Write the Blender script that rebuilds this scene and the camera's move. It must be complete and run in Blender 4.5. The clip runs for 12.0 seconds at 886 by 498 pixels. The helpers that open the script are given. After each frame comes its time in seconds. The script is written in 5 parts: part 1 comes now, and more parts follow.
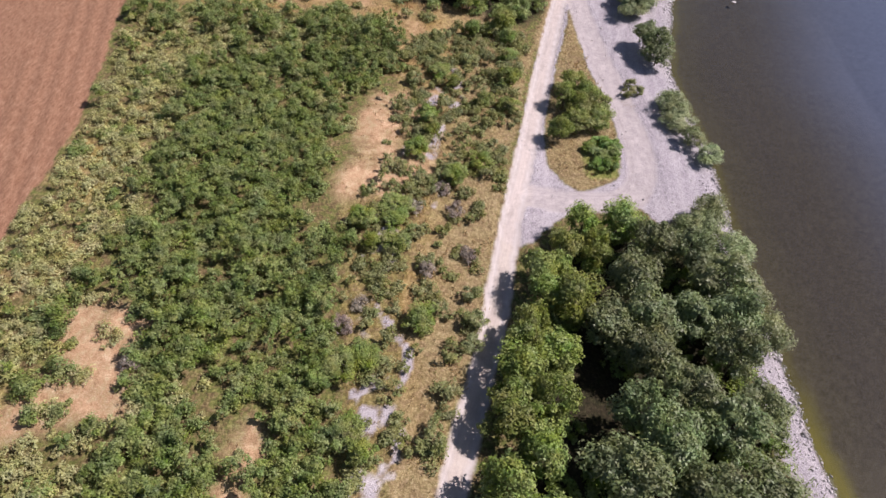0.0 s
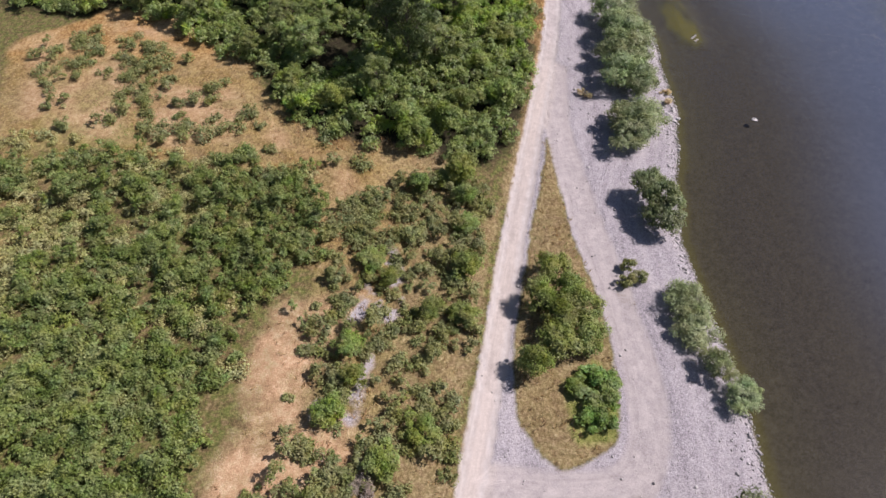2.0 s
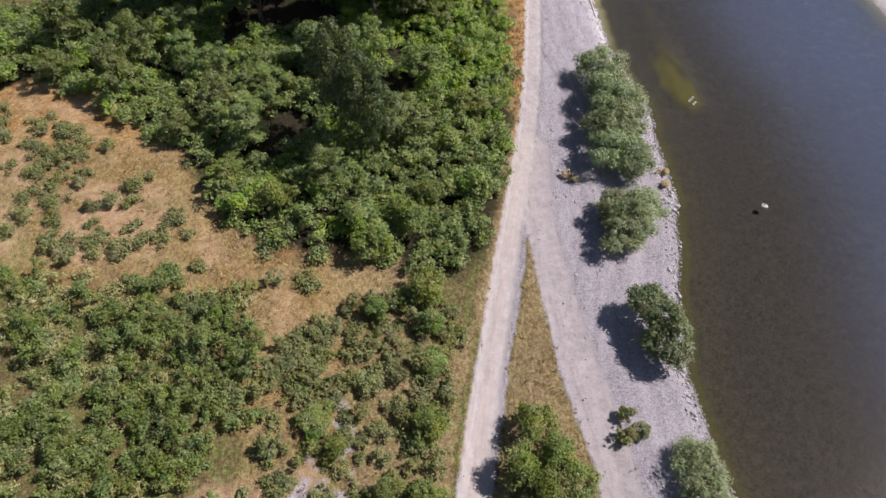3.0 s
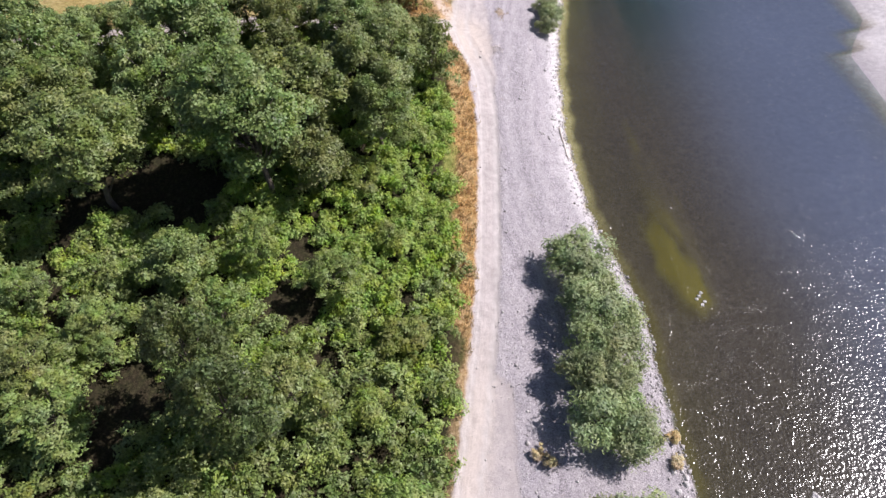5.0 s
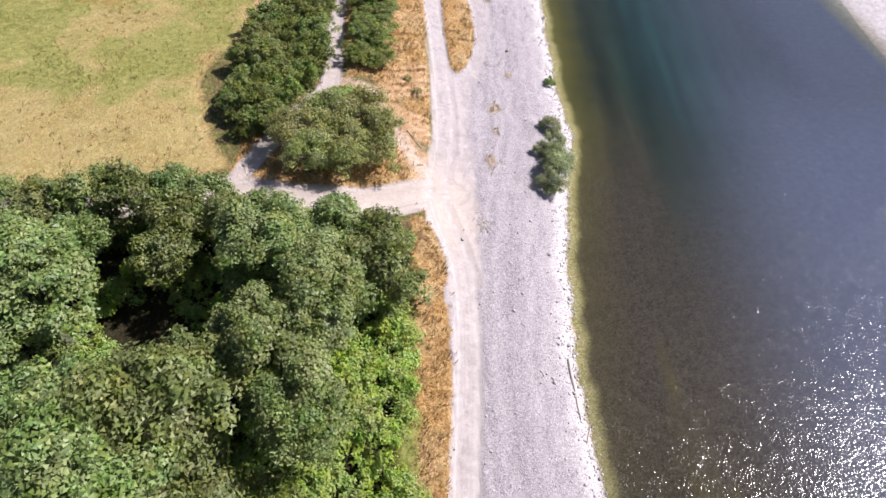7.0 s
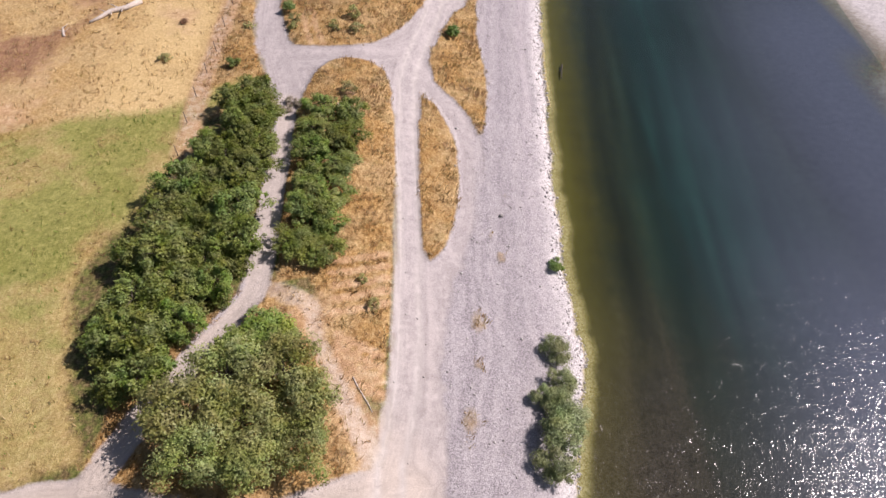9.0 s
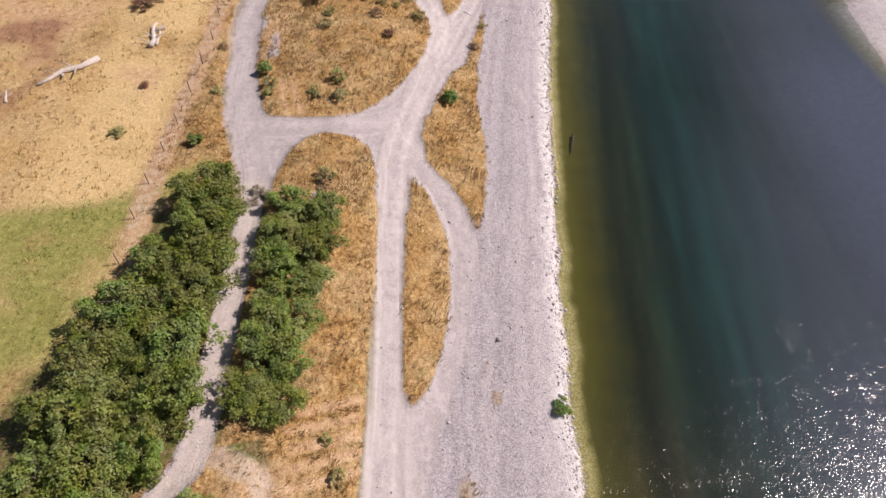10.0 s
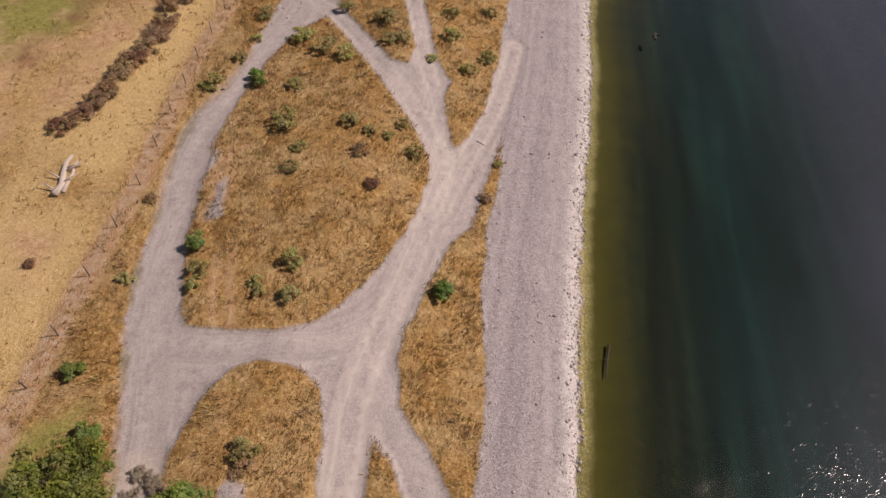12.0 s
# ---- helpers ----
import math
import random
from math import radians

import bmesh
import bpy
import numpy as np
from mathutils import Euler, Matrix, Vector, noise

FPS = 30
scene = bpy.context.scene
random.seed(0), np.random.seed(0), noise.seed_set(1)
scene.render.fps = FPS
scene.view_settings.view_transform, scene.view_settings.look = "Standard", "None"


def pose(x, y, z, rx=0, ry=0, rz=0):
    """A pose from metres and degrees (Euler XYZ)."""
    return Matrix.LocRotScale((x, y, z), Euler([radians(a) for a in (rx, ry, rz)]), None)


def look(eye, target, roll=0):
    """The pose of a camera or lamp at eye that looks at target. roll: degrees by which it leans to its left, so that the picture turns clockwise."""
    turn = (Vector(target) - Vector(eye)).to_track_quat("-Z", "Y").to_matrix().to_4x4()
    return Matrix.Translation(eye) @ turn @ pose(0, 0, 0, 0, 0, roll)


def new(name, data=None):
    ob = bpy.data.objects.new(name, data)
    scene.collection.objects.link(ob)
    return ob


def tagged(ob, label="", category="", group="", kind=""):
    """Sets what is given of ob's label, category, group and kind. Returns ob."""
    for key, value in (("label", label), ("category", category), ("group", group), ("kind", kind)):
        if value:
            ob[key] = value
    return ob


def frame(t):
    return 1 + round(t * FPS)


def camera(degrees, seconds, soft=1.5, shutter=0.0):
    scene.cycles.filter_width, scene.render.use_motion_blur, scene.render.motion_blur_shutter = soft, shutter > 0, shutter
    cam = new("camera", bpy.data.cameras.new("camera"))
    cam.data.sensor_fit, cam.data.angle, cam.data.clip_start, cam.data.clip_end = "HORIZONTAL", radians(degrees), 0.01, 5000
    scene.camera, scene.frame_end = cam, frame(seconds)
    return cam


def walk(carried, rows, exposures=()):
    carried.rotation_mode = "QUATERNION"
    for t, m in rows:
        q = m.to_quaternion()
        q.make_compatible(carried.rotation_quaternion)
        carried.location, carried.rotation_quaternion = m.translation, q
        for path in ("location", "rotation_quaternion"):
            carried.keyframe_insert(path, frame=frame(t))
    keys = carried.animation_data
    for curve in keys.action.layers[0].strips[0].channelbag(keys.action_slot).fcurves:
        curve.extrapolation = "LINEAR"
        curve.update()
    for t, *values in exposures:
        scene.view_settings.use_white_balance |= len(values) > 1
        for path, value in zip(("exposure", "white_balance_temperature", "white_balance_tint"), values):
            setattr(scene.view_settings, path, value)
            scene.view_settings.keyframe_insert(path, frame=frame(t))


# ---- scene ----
cam = camera(72.2, 12.0, soft=1.55)
METRES, EYE, TILT, LEAN, TURN = 165.0, 38.5, -49.5, 0.0, 0.0
ROWS = [
    (0.0, 0.0, 0.0, 0.0, -0.0, 0.0, -0.0),
    (0.5, 0.0073, 0.0274, 0.0322, -0.03, 0.0, 0.25),
    (1.0, 0.0144, 0.0549, 0.0642, -0.15, -0.05, 0.46),
    (1.5, 0.0218, 0.0825, 0.0958, -0.39, -0.07, 0.69),
    (2.0, 0.0293, 0.1083, 0.1265, -0.82, -0.16, 1.2),
    (2.5, 0.037, 0.1354, 0.1591, -1.55, -0.27, 1.95),
    (3.0, 0.0448, 0.1632, 0.1916, -1.92, -0.39, 2.25),
    (5.0, 0.0772, 0.2731, 0.322, -4.75, -0.65, 3.87),
    (5.5, 0.0867, 0.3008, 0.3544, -4.75, -0.65, 3.73),
    (6.0, 0.0955, 0.3269, 0.3847, -4.64, -0.54, 3.59),
    (6.5, 0.1044, 0.3545, 0.4172, -4.51, -0.48, 3.46),
    (7.0, 0.1132, 0.3821, 0.4488, -4.38, -0.45, 3.3),
    (9.0, 0.146, 0.4858, 0.5706, -3.87, -0.23, 2.08),
    (9.5, 0.1529, 0.5118, 0.6015, -3.75, -0.22, 1.54),
    (10.0, 0.1596, 0.5366, 0.6305, -3.34, -0.2, 0.98),
    (10.5, 0.1659, 0.5627, 0.6602, -2.76, -0.08, 0.15),
    (11.0, 0.1717, 0.5884, 0.6901, -2.31, -0.04, -0.71),
    (11.5, 0.1771, 0.6145, 0.7193, -1.65, -0.06, -1.75),
    (12.0, 0.1815, 0.6388, 0.7472, -1.14, -0.2, -2.61),
]
walk(cam, [(t, pose(0, 0, EYE, TILT, LEAN, TURN) @ pose(METRES * x, METRES * y, METRES * z, 90 + pitch, roll, yaw)) for t, x, y, z, yaw, pitch, roll in ROWS],
     exposures=[(0.0, 0.14, 6350, 25), (1.0, 0.2, 6350, 24), (2.5, -0.1, 6300, 21), (3.2, -0.12, 6250, 20), (5.0, 0.22, 6200, 19), (7.0, 0.32, 6250, 20), (9.5, -0.05, 6750, 22), (11.0, -0.2, 7200, 23), (12.0, -0.62, 7650, 25)])

# ---- world, sun ----
SUN_AZ, SUN_EL = 79.0, 47.0          # clockwise from +y, above the horizon
world = bpy.data.worlds.new("daylight")
scene.world = world
world.use_nodes = True
wn = world.node_tree
sky = wn.nodes.new("ShaderNodeTexSky")
sky.sky_type, sky.sun_disc = "NISHITA", False
sky.sun_elevation, sky.sun_rotation = radians(SUN_EL), radians(SUN_AZ)
wn.nodes["Background"].inputs["Strength"].default_value = 0.058
wn.links.new(sky.outputs["Color"], wn.nodes["Background"].inputs["Color"])
sun = new("sun", bpy.data.lights.new("sun", "SUN"))
sun.data.energy, sun.data.angle, sun.data.color = 5.3, radians(0.5), (1.0, 0.945, 0.88)
sun_way = Vector((math.sin(radians(SUN_AZ)) * math.cos(radians(SUN_EL)), math.cos(radians(SUN_AZ)) * math.cos(radians(SUN_EL)), math.sin(radians(SUN_EL))))
sun.matrix_world = look((60, 60, 90), Vector((60, 60, 90)) - sun_way)

WATER = -3.2                          # level of the river


# ---- small helpers ----
def lattice(ix, iy, seed):
    n = (ix.astype(np.int64) * 374761393 + iy.astype(np.int64) * 668265263 + seed * 982451653) & 0xFFFFFFFF
    n = ((n ^ (n >> 13)) * 1274126177) & 0xFFFFFFFF
    return ((n ^ (n >> 16)) & 0xFFFF) / 65535.0


def value_noise(x, y, size, seed):
    x, y = np.asarray(x, float) / size, np.asarray(y, float) / size
    ix, iy = np.floor(x), np.floor(y)
    fx, fy = x - ix, y - iy
    fx, fy = fx * fx * (3 - 2 * fx), fy * fy * (3 - 2 * fy)
    a, b = lattice(ix, iy, seed), lattice(ix + 1, iy, seed)
    c, d = lattice(ix, iy + 1, seed), lattice(ix + 1, iy + 1, seed)
    return (a + (b - a) * fx) * (1 - fy) + (c + (d - c) * fx) * fy


def fbm(x, y, size, seed, octaves=4):
    """Soft noise between -1 and 1."""
    total, amp, norm = 0.0, 1.0, 0.0
    for k in range(octaves):
        total = total + amp * (value_noise(x, y, size / 2 ** k, seed + 17 * k) * 2 - 1)
        norm += amp
        amp *= 0.55
    return total / norm


def step(a, b, v):
    k = np.clip((np.asarray(v, float) - a) / (b - a), 0, 1)
    return k * k * (3 - 2 * k)


def inside(poly, x, y):
    """Signed distance in metres to a closed outline: positive inside."""
    p = np.array(poly, float).reshape(-1, 2)
    x, y = np.asarray(x, float), np.asarray(y, float)
    best, odd = np.full(x.shape, 1e9), np.zeros(x.shape, bool)
    for (ax, ay), (bx, by) in zip(p, np.roll(p, -1, 0)):
        dx, dy = bx - ax, by - ay
        k = np.clip(((x - ax) * dx + (y - ay) * dy) / (dx * dx + dy * dy + 1e-9), 0, 1)
        best = np.minimum(best, np.hypot(x - ax - k * dx, y - ay - k * dy))
        if dy:
            odd ^= ((ay > y) != (by > y)) & (x < (y - ay) / dy * dx + ax)
    return np.where(odd, best, -best)


def rounded(line, n=6):
    """A smooth line through a few points."""
    p = np.array(line, float).reshape(-1, 2)
    p = np.vstack([2 * p[0] - p[1], p, 2 * p[-1] - p[-2]])
    out = []
    for i in range(1, len(p) - 2):
        for k in np.linspace(0, 1, n, endpoint=False):
            a, b, c, d = p[i - 1:i + 3]
            out.append(0.5 * (2 * b + (c - a) * k + (2 * a - 5 * b + 4 * c - d) * k ** 2 + (3 * b - a - 3 * c + d) * k ** 3))
    out.append(p[-2])
    return np.array(out)


def beside(line, x, y):
    """Distance to a line of points, and the side (signed)."""
    x, y = np.asarray(x, float), np.asarray(y, float)
    best, side = np.full(x.shape, 1e9), np.zeros(x.shape)
    for (ax, ay), (bx, by) in zip(line[:-1], line[1:]):
        dx, dy = bx - ax, by - ay
        k = np.clip(((x - ax) * dx + (y - ay) * dy) / (dx * dx + dy * dy + 1e-9), 0, 1)
        d = np.hypot(x - ax - k * dx, y - ay - k * dy)
        near = d < best
        best = np.where(near, d, best)
        side = np.where(near, np.sign(dx * (y - ay) - dy * (x - ax)) * d, side)
    return best, side


# ---- plan ----
SHORE_Y = [-200, 14, 24, 42, 50, 56, 63, 72, 82, 91, 97, 104, 110, 117, 127, 140, 147, 156, 168, 180, 192, 207, 219, 245, 420]
SHORE_X = [27, 26.2, 26.2, 26.9, 27.7, 27.2, 26.9, 29.4, 32.2, 32.6, 33.2, 32.0, 31.6, 31.8, 33.2, 36.0, 38.0, 38.2, 39.6, 41.0, 42.5, 45.2, 47.2, 50.8, 74]
FAR_Y = [-200, 60, 100, 121, 132, 140, 153, 167, 183, 200, 213, 226, 300]
FAR_X = [62, 66, 69, 70.8, 72, 78.4, 81, 82.5, 85, 87.5, 89.5, 91.5, 120]
WHEEL_LINE = [0.3, 10, 0.6, 13.5, 1.95, 18.7, 3.9, 26.3, 6.2, 38, 8.3, 47, 10, 54.5, 12.2, 64.5, 15.6, 78.5, 19.0, 92.5, 20.7, 101, 22.5, 112.6, 23.8, 123, 23.8, 129.5,
              22.6, 136, 24.0, 144, 24.5, 152, 24.8, 160, 25.0, 173, 25.6, 182, 28.7, 194, 31.0, 205]
BRANCH_WEST = [30.6, 206, 29.9, 208.1, 26.1, 215.4, 22, 222, 17.4, 228.7, 15, 231.5, 13, 240]
BRANCH_MID = [31.0, 205, 30.2, 213.2, 28.3, 221.3, 26.7, 232.7, 25, 246]
BRANCH_EAST = [30.5, 199, 32.7, 205.8, 34.7, 211.3, 36.7, 217.5, 39, 228]
LOOP_WEST = [13.3, 175, 12.2, 180, 10.8, 185.5, 9.9, 190, 9.5, 195, 8.6, 200, 8.5, 205, 9, 209, 10, 212.5, 11.1, 218, 12, 222.5, 13.2, 227.5, 13.6, 233, 14, 246]
CROSS = [10.5, 184.5, 13.6, 183.7, 16.9, 184, 19.9, 184.4, 22.9, 185, 25.2, 186.4, 27.4, 189]
BYPASS = [26.4, 183.5, 26.9, 182.4, 29.3, 178.6, 31, 174.9, 31.7, 170.3, 31, 164.8, 29.5, 158]
WEST_PATH = [24, 137, 21.9, 136.5, 18.8, 135.4, 15.9, 134.6, 12.5, 134.4, 8, 135.4, 5.5, 136, 2.2, 136.2, -0.7, 135.6, -15, 134.2, -34, 131]
SOUTH_LOOP = [8, 41.6, 13, 41, 18, 41.8, 20.2, 47, 20, 56, 19.2, 64, 18.6, 72, 18.4, 80, 19.6, 90]
SPUR = [14.6, 151.6, 17.2, 150, 18.3, 146.6, 19.7, 143, 21.6, 139]
HEDGE_PATH = [13.3, 175, 13.3, 166, 13.1, 159, 13.1, 154.3, 12.8, 151.4, 11.6, 149.2, 10.3, 147, 8.8, 144.4, 6.9, 141.1, 5.4, 138]
LINES = {k: rounded(v) for k, v in dict(main=WHEEL_LINE, west=BRANCH_WEST, mid=BRANCH_MID, east=BRANCH_EAST, loop=LOOP_WEST, cross=CROSS,
                                        bypass=BYPASS, path=WEST_PATH, hedge=HEDGE_PATH, spur=SPUR, south=SOUTH_LOOP).items()}
ISLAND_S = [17, 77.5, 14.9, 69.5, 13, 62.1, 10.6, 51, 10.5, 46.3, 11.9, 43.4, 13.3, 42.3, 15.1, 42.9, 17.3, 44.3, 18.4, 48.5, 18.6, 53.2, 18.3, 58.5, 17.4, 64, 17.3, 70.5]
ISLAND_LONG = [14.8, 176.0, 15.5, 179.6, 16.9, 182.2, 18.4, 182.8, 20.2, 182.8, 21.8, 182.2, 22.9, 181.2, 23.6, 178.5, 23.8, 174.9, 23.7, 165.6, 23.4, 159.6, 23.2, 154.4, 22.9, 149.5, 22.5, 145, 22.2, 142.6, 20.8, 143.3, 19.7, 144.9, 18.8, 146.3, 18.1, 148.4, 17.9, 150.6, 16.8, 152.6, 14.6, 152.4, 14.3, 160, 14.3, 168]
ISLAND_LENS = [26.7, 178.1, 27.8, 177, 29.3, 173.7, 30, 170, 29.8, 165.3, 29.3, 162.1, 28.3, 158.6, 27.3, 156.3, 26.4, 155.5, 25.7, 156.7, 25.7, 159.9, 26, 166, 26.3, 173.1]
ISLAND_SHORE = [33.4, 198.1, 34.3, 201.9, 35.4, 205.9, 36.7, 210.7, 36.3, 206.1, 35.5, 200.8, 34.7, 197.4, 34.8, 195.4, 34.1, 192.3, 34.1, 189, 34.5, 185.1, 34.3, 180.7, 33.6, 176.1, 32.6, 172.3, 31.9, 175, 30.4, 178, 28.3, 180.8, 28, 184.5, 28.4, 187, 29.4, 189.7, 30.4, 192.6, 31.7, 195.9]
ISLAND_BIG = [13.1, 185.2, 12.2, 186.9, 11.5, 189.9, 10.8, 193.3, 10.6, 196, 10.2, 199, 10.0, 204.1, 10.3, 208.5, 10.8, 212.1, 11.9, 217.5, 13.3, 222.2, 15.8, 226.4, 17.0, 227.5, 20.0, 222.8, 23.0, 217.6, 25.7, 212.8, 28.2, 208.7, 29.4, 205.6, 29.6, 202.7, 28.9, 199.6, 27.9, 196.3, 26.7, 193.5, 25.2, 190.3, 23.7, 188.1, 21.9, 186.5, 19.8, 185.3, 16.7, 184.9]
ISLAND_NORTH = [31.8, 207.8, 33.2, 209.6, 35, 214.9, 36.5, 222.6, 37.5, 229.9, 38.6, 238.4, 41, 252, 26, 252, 27.7, 233, 29, 225.9, 29.8, 220.9, 31.4, 217.9, 30.6, 214.7, 30.9, 210.9]
ISLAND_WEDGE = [17.7, 231.2, 21, 225.4, 24.7, 219.4, 26.8, 219.1, 27.2, 223, 25.9, 229.6, 24.5, 240, 15, 240]
VERGE_S = [11.9, 70.5, 6.5, 45, 3.2, 27.3, -0.4, 13.9, -1.4, 8, -4, 8, -3.1, 22.3, -3.9, 30, -1.2, 36.6, 2.5, 42.1, 7.5, 59.5]
VERGE_N = [17.2, 95, 18.4, 95, 20.4, 103.1, 21.4, 110.2, 22.4, 119.7, 22.9, 127.5, 22.2, 133.4, 19.8, 133.6, 19.9, 131.5, 19.6, 124.1, 19, 113, 18.2, 108, 16.6, 97]
CLEARING = [-40, 90, -32.7, 95.4, -27.4, 94.8, -20.2, 88.2, -16.9, 85.2, -13, 79, -7.7, 74.4, -3.1, 72.6, 3.9, 72.8, 1.4, 69.3, -1, 60.5, -4.5, 61, -3.6, 67, -5.6, 71.6, -11.8, 72.6, -24, 73.4, -36, 76]
SANDY = [[-9.8, 38.8, -9.6, 42, -8.1, 45.3, -8.9, 47.3, -8.2, 51.7, -6.8, 54.9, -3.1, 56.4, -0.7, 56, -3.6, 51.4, -4.9, 46.4, -1.2, 45.6, -0.6, 43, -3.6, 41.3, -6.6, 39.9],
         [-28.4, 26.7, -22.6, 26.8, -21.4, 24.3, -21.8, 19.3, -21.8, 17.3, -24.5, 17.7, -30, 14, -28.8, 19.2, -27, 21.4],
         [-13.9, 11, -14.4, 16, -13, 17.4, -11.6, 15.7, -12.5, 13.5, -12, 10],
         [15.6, 149.5, 18.4, 152.4, 18.4, 147, 20, 144.6, 23, 141, 21, 138, 19.9, 141, 19.2, 145.4, 16.4, 148]]
GRAVEL_N = [21.2, 133, 23, 129, 45, 129, 62, 252, 12, 252, 11.1, 230.7, 10.6, 226.8, 10.2, 218.5, 9.1, 212.4, 7.4, 208.7, 7, 204.5, 7.3, 200.2, 7.9, 195.6, 7.9, 192.5, 8.3, 189.1, 8.9, 185.7, 9.6, 183.1, 10.8, 179.8, 11.6, 177.2, 12.5, 174.2, 14.4, 174, 24, 174, 24, 160, 23, 142]
GRAVEL_S = [7, 34.5, 8.3, 35.9, 9.8, 37.7, 12.9, 39.8, 18, 40.4, 20.3, 37.4, 22.3, 39.5, 30, 42, 40, 60, 40, 131, 22.8, 131, 22.4, 119.7, 21.4, 110.2, 20.3, 103.1, 18, 92, 15, 79.5, 12.2, 68, 9.6, 57, 7.4, 46.5, 5.4, 35.5]
MEADOW = [9, 179, 5.4, 171, 3.9, 163, 0.8, 157, -0.2, 152, 2.6, 143, 4.6, 139, -2, 136.8, -40, 136.5, -70, 136, -70, 174, -14, 171.3, 1.2, 173.8]
DRY_FIELD = [12.6, 173.5, 11.6, 177, 9.6, 183, 8.3, 189, 7.8, 195.6, 7, 204.5, 7.4, 208.7, 9.1, 212.4, 10.2, 218.5, 10.8, 228, 12, 260, -80, 260, -80, 171, -14, 170.3, 1.2, 172.8, 6, 172]
PALE_STRIPS = [[-6.8, 32.6, -4.4, 33.7, -4.5, 31.4, -5.3, 28.5, -4, 25.7, -2.7, 23.6, -3.1, 20.7, -4.6, 21.3, -6, 20.4], [-0.3, 57, -1.2, 54.8, -2.6, 53]]
BANK_MARKS = [[40.6, 176, 41.2, 183, 41.9, 190, 43.0, 198], [39.0, 178, 39.5, 186, 40.4, 195, 42.2, 206]]
OLD_RUTS = [[11.9, 205, 11.8, 200, 11.3, 195.6], [12.9, 204.5, 12.6, 199, 12.2, 195], [14.6, 193, 15.2, 189, 16.2, 185.4], [13.6, 192, 14.1, 188.6, 14.9, 185.4]]
SHOAL = [38.3, 95.7, 37, 97.6, 36, 101, 36.4, 107, 38.4, 116, 39.8, 123, 40.8, 115, 41.2, 106.6, 41.1, 100.7, 40.1, 97.2]
# hard driven ground of the loops and of the dusty junction
PACKED = [12.6, 174, 7, 190, 6, 204, 9, 213, 10, 226, 12, 252, 26, 252, 28, 232, 31, 219, 33.5, 211, 36.4, 214, 36.4, 210, 33.4, 198, 28, 184.5, 31.9, 175, 32, 168, 30.8, 160, 28.4, 153, 26.6, 145, 26.2, 131.2, 25.6, 127,
          23.4, 120, 22.6, 126, 22, 131.4, 20.2, 134.1, 19.9, 137.1, 21.6, 138.8, 22.9, 141.9, 23.6, 152, 24, 174]
ISLANDS = [ISLAND_S, ISLAND_LONG, ISLAND_LENS, ISLAND_SHORE, ISLAND_BIG, ISLAND_NORTH, ISLAND_WEDGE]

FOREST = [-48, 100, -40, 97.4, -33, 96.6, -26.8, 95.6, -20.4, 90, -14.7, 87.4, -8.3, 76.5, -3.2, 74.2, 4.8, 73.4, 10.3, 73, 13.2, 76.5, 16.0, 85, 17.6, 96, 18.3, 107, 19.1, 116, 19.6, 125, 20.2, 131.5, 14, 132.4, 6, 132.6, -33, 132, -36, 113, -47, 110]
CLUMP_A = [3.4, 12, 4.3, 17.5, 5.6, 22, 7.2, 27, 8.4, 32, 10, 36.5, 14, 38.6, 18.5, 38, 20.5, 35.5, 22.5, 37.5, 25.6, 39.5, 25.2, 30, 24.2, 20, 23.6, 10, 3, 8]
RILLS = [[18.6 + 0.2 * (k % 3), 149.6 + 0.62 * k, 20.6, 150.1 + 0.62 * k, 22.9, 150.9 + 0.6 * k] for k in range(0, 9, 2)] + [[19.2, 145.0 + 0.9 * k, 20.8, 144.0 + 0.95 * k, 22.4, 143.2 + k] for k in range(4)]


def shore_x(y):
    y = np.asarray(y, float)
    return np.interp(y, SHORE_Y, SHORE_X) + 0.4 * fbm(y, y * 0 + 3.1, 7.0, 5) + 0.26 * fbm(y, y * 0 + 8.1, 1.7, 6, 3)


def height(x, y):
    """The ground's height, river bed included."""
    x, y = np.asarray(x, float), np.asarray(y, float)
    u = (shore_x(y) - x) / 1.1
    low = np.interp(u, [0, 5, 15, 20, 28, 40, 60], [0.0, 0.35, 0.6, 1.2, 2.2, 3.2, 4.0])
    high = np.interp(u, [0, 0.6, 3, 8, 13, 20, 60], [0.0, 0.35, 1.1, 1.9, 3.0, 4.5, 4.7])
    k = step(88, 126.5, y)
    land = 1.1 * (low * (1 - k) + high * k)
    bed = -np.interp(-u, [0, 2, 6, 12, 22, 30], [0, 0.28, 0.6, 1.2, 1.9, 2.0])
    far = (x - np.interp(y, FAR_Y, FAR_X)) / 6
    bed = np.maximum(bed, np.clip(far * 0.7, -2.0, 1.6))
    shoal = np.exp(-(((x - 38.6 + (y - 98) * -0.03) / (1.6 + 0.035 * np.abs(y - 98))) ** 2)) * step(94.6, 97.5, y) * (1 - step(99, 122, y))
    bed = np.where(u < 0, np.minimum(bed + 0.75 * shoal, np.where(far > 0, bed, -0.05)), bed)
    z = WATER + np.where(u > 0, land, bed)
    dry = np.clip(u, 0, 1)
    z = z + dry * (0.16 * fbm(x, y, 9, 11) + 0.05 * fbm(x, y, 1.7, 12, 3))
    return z


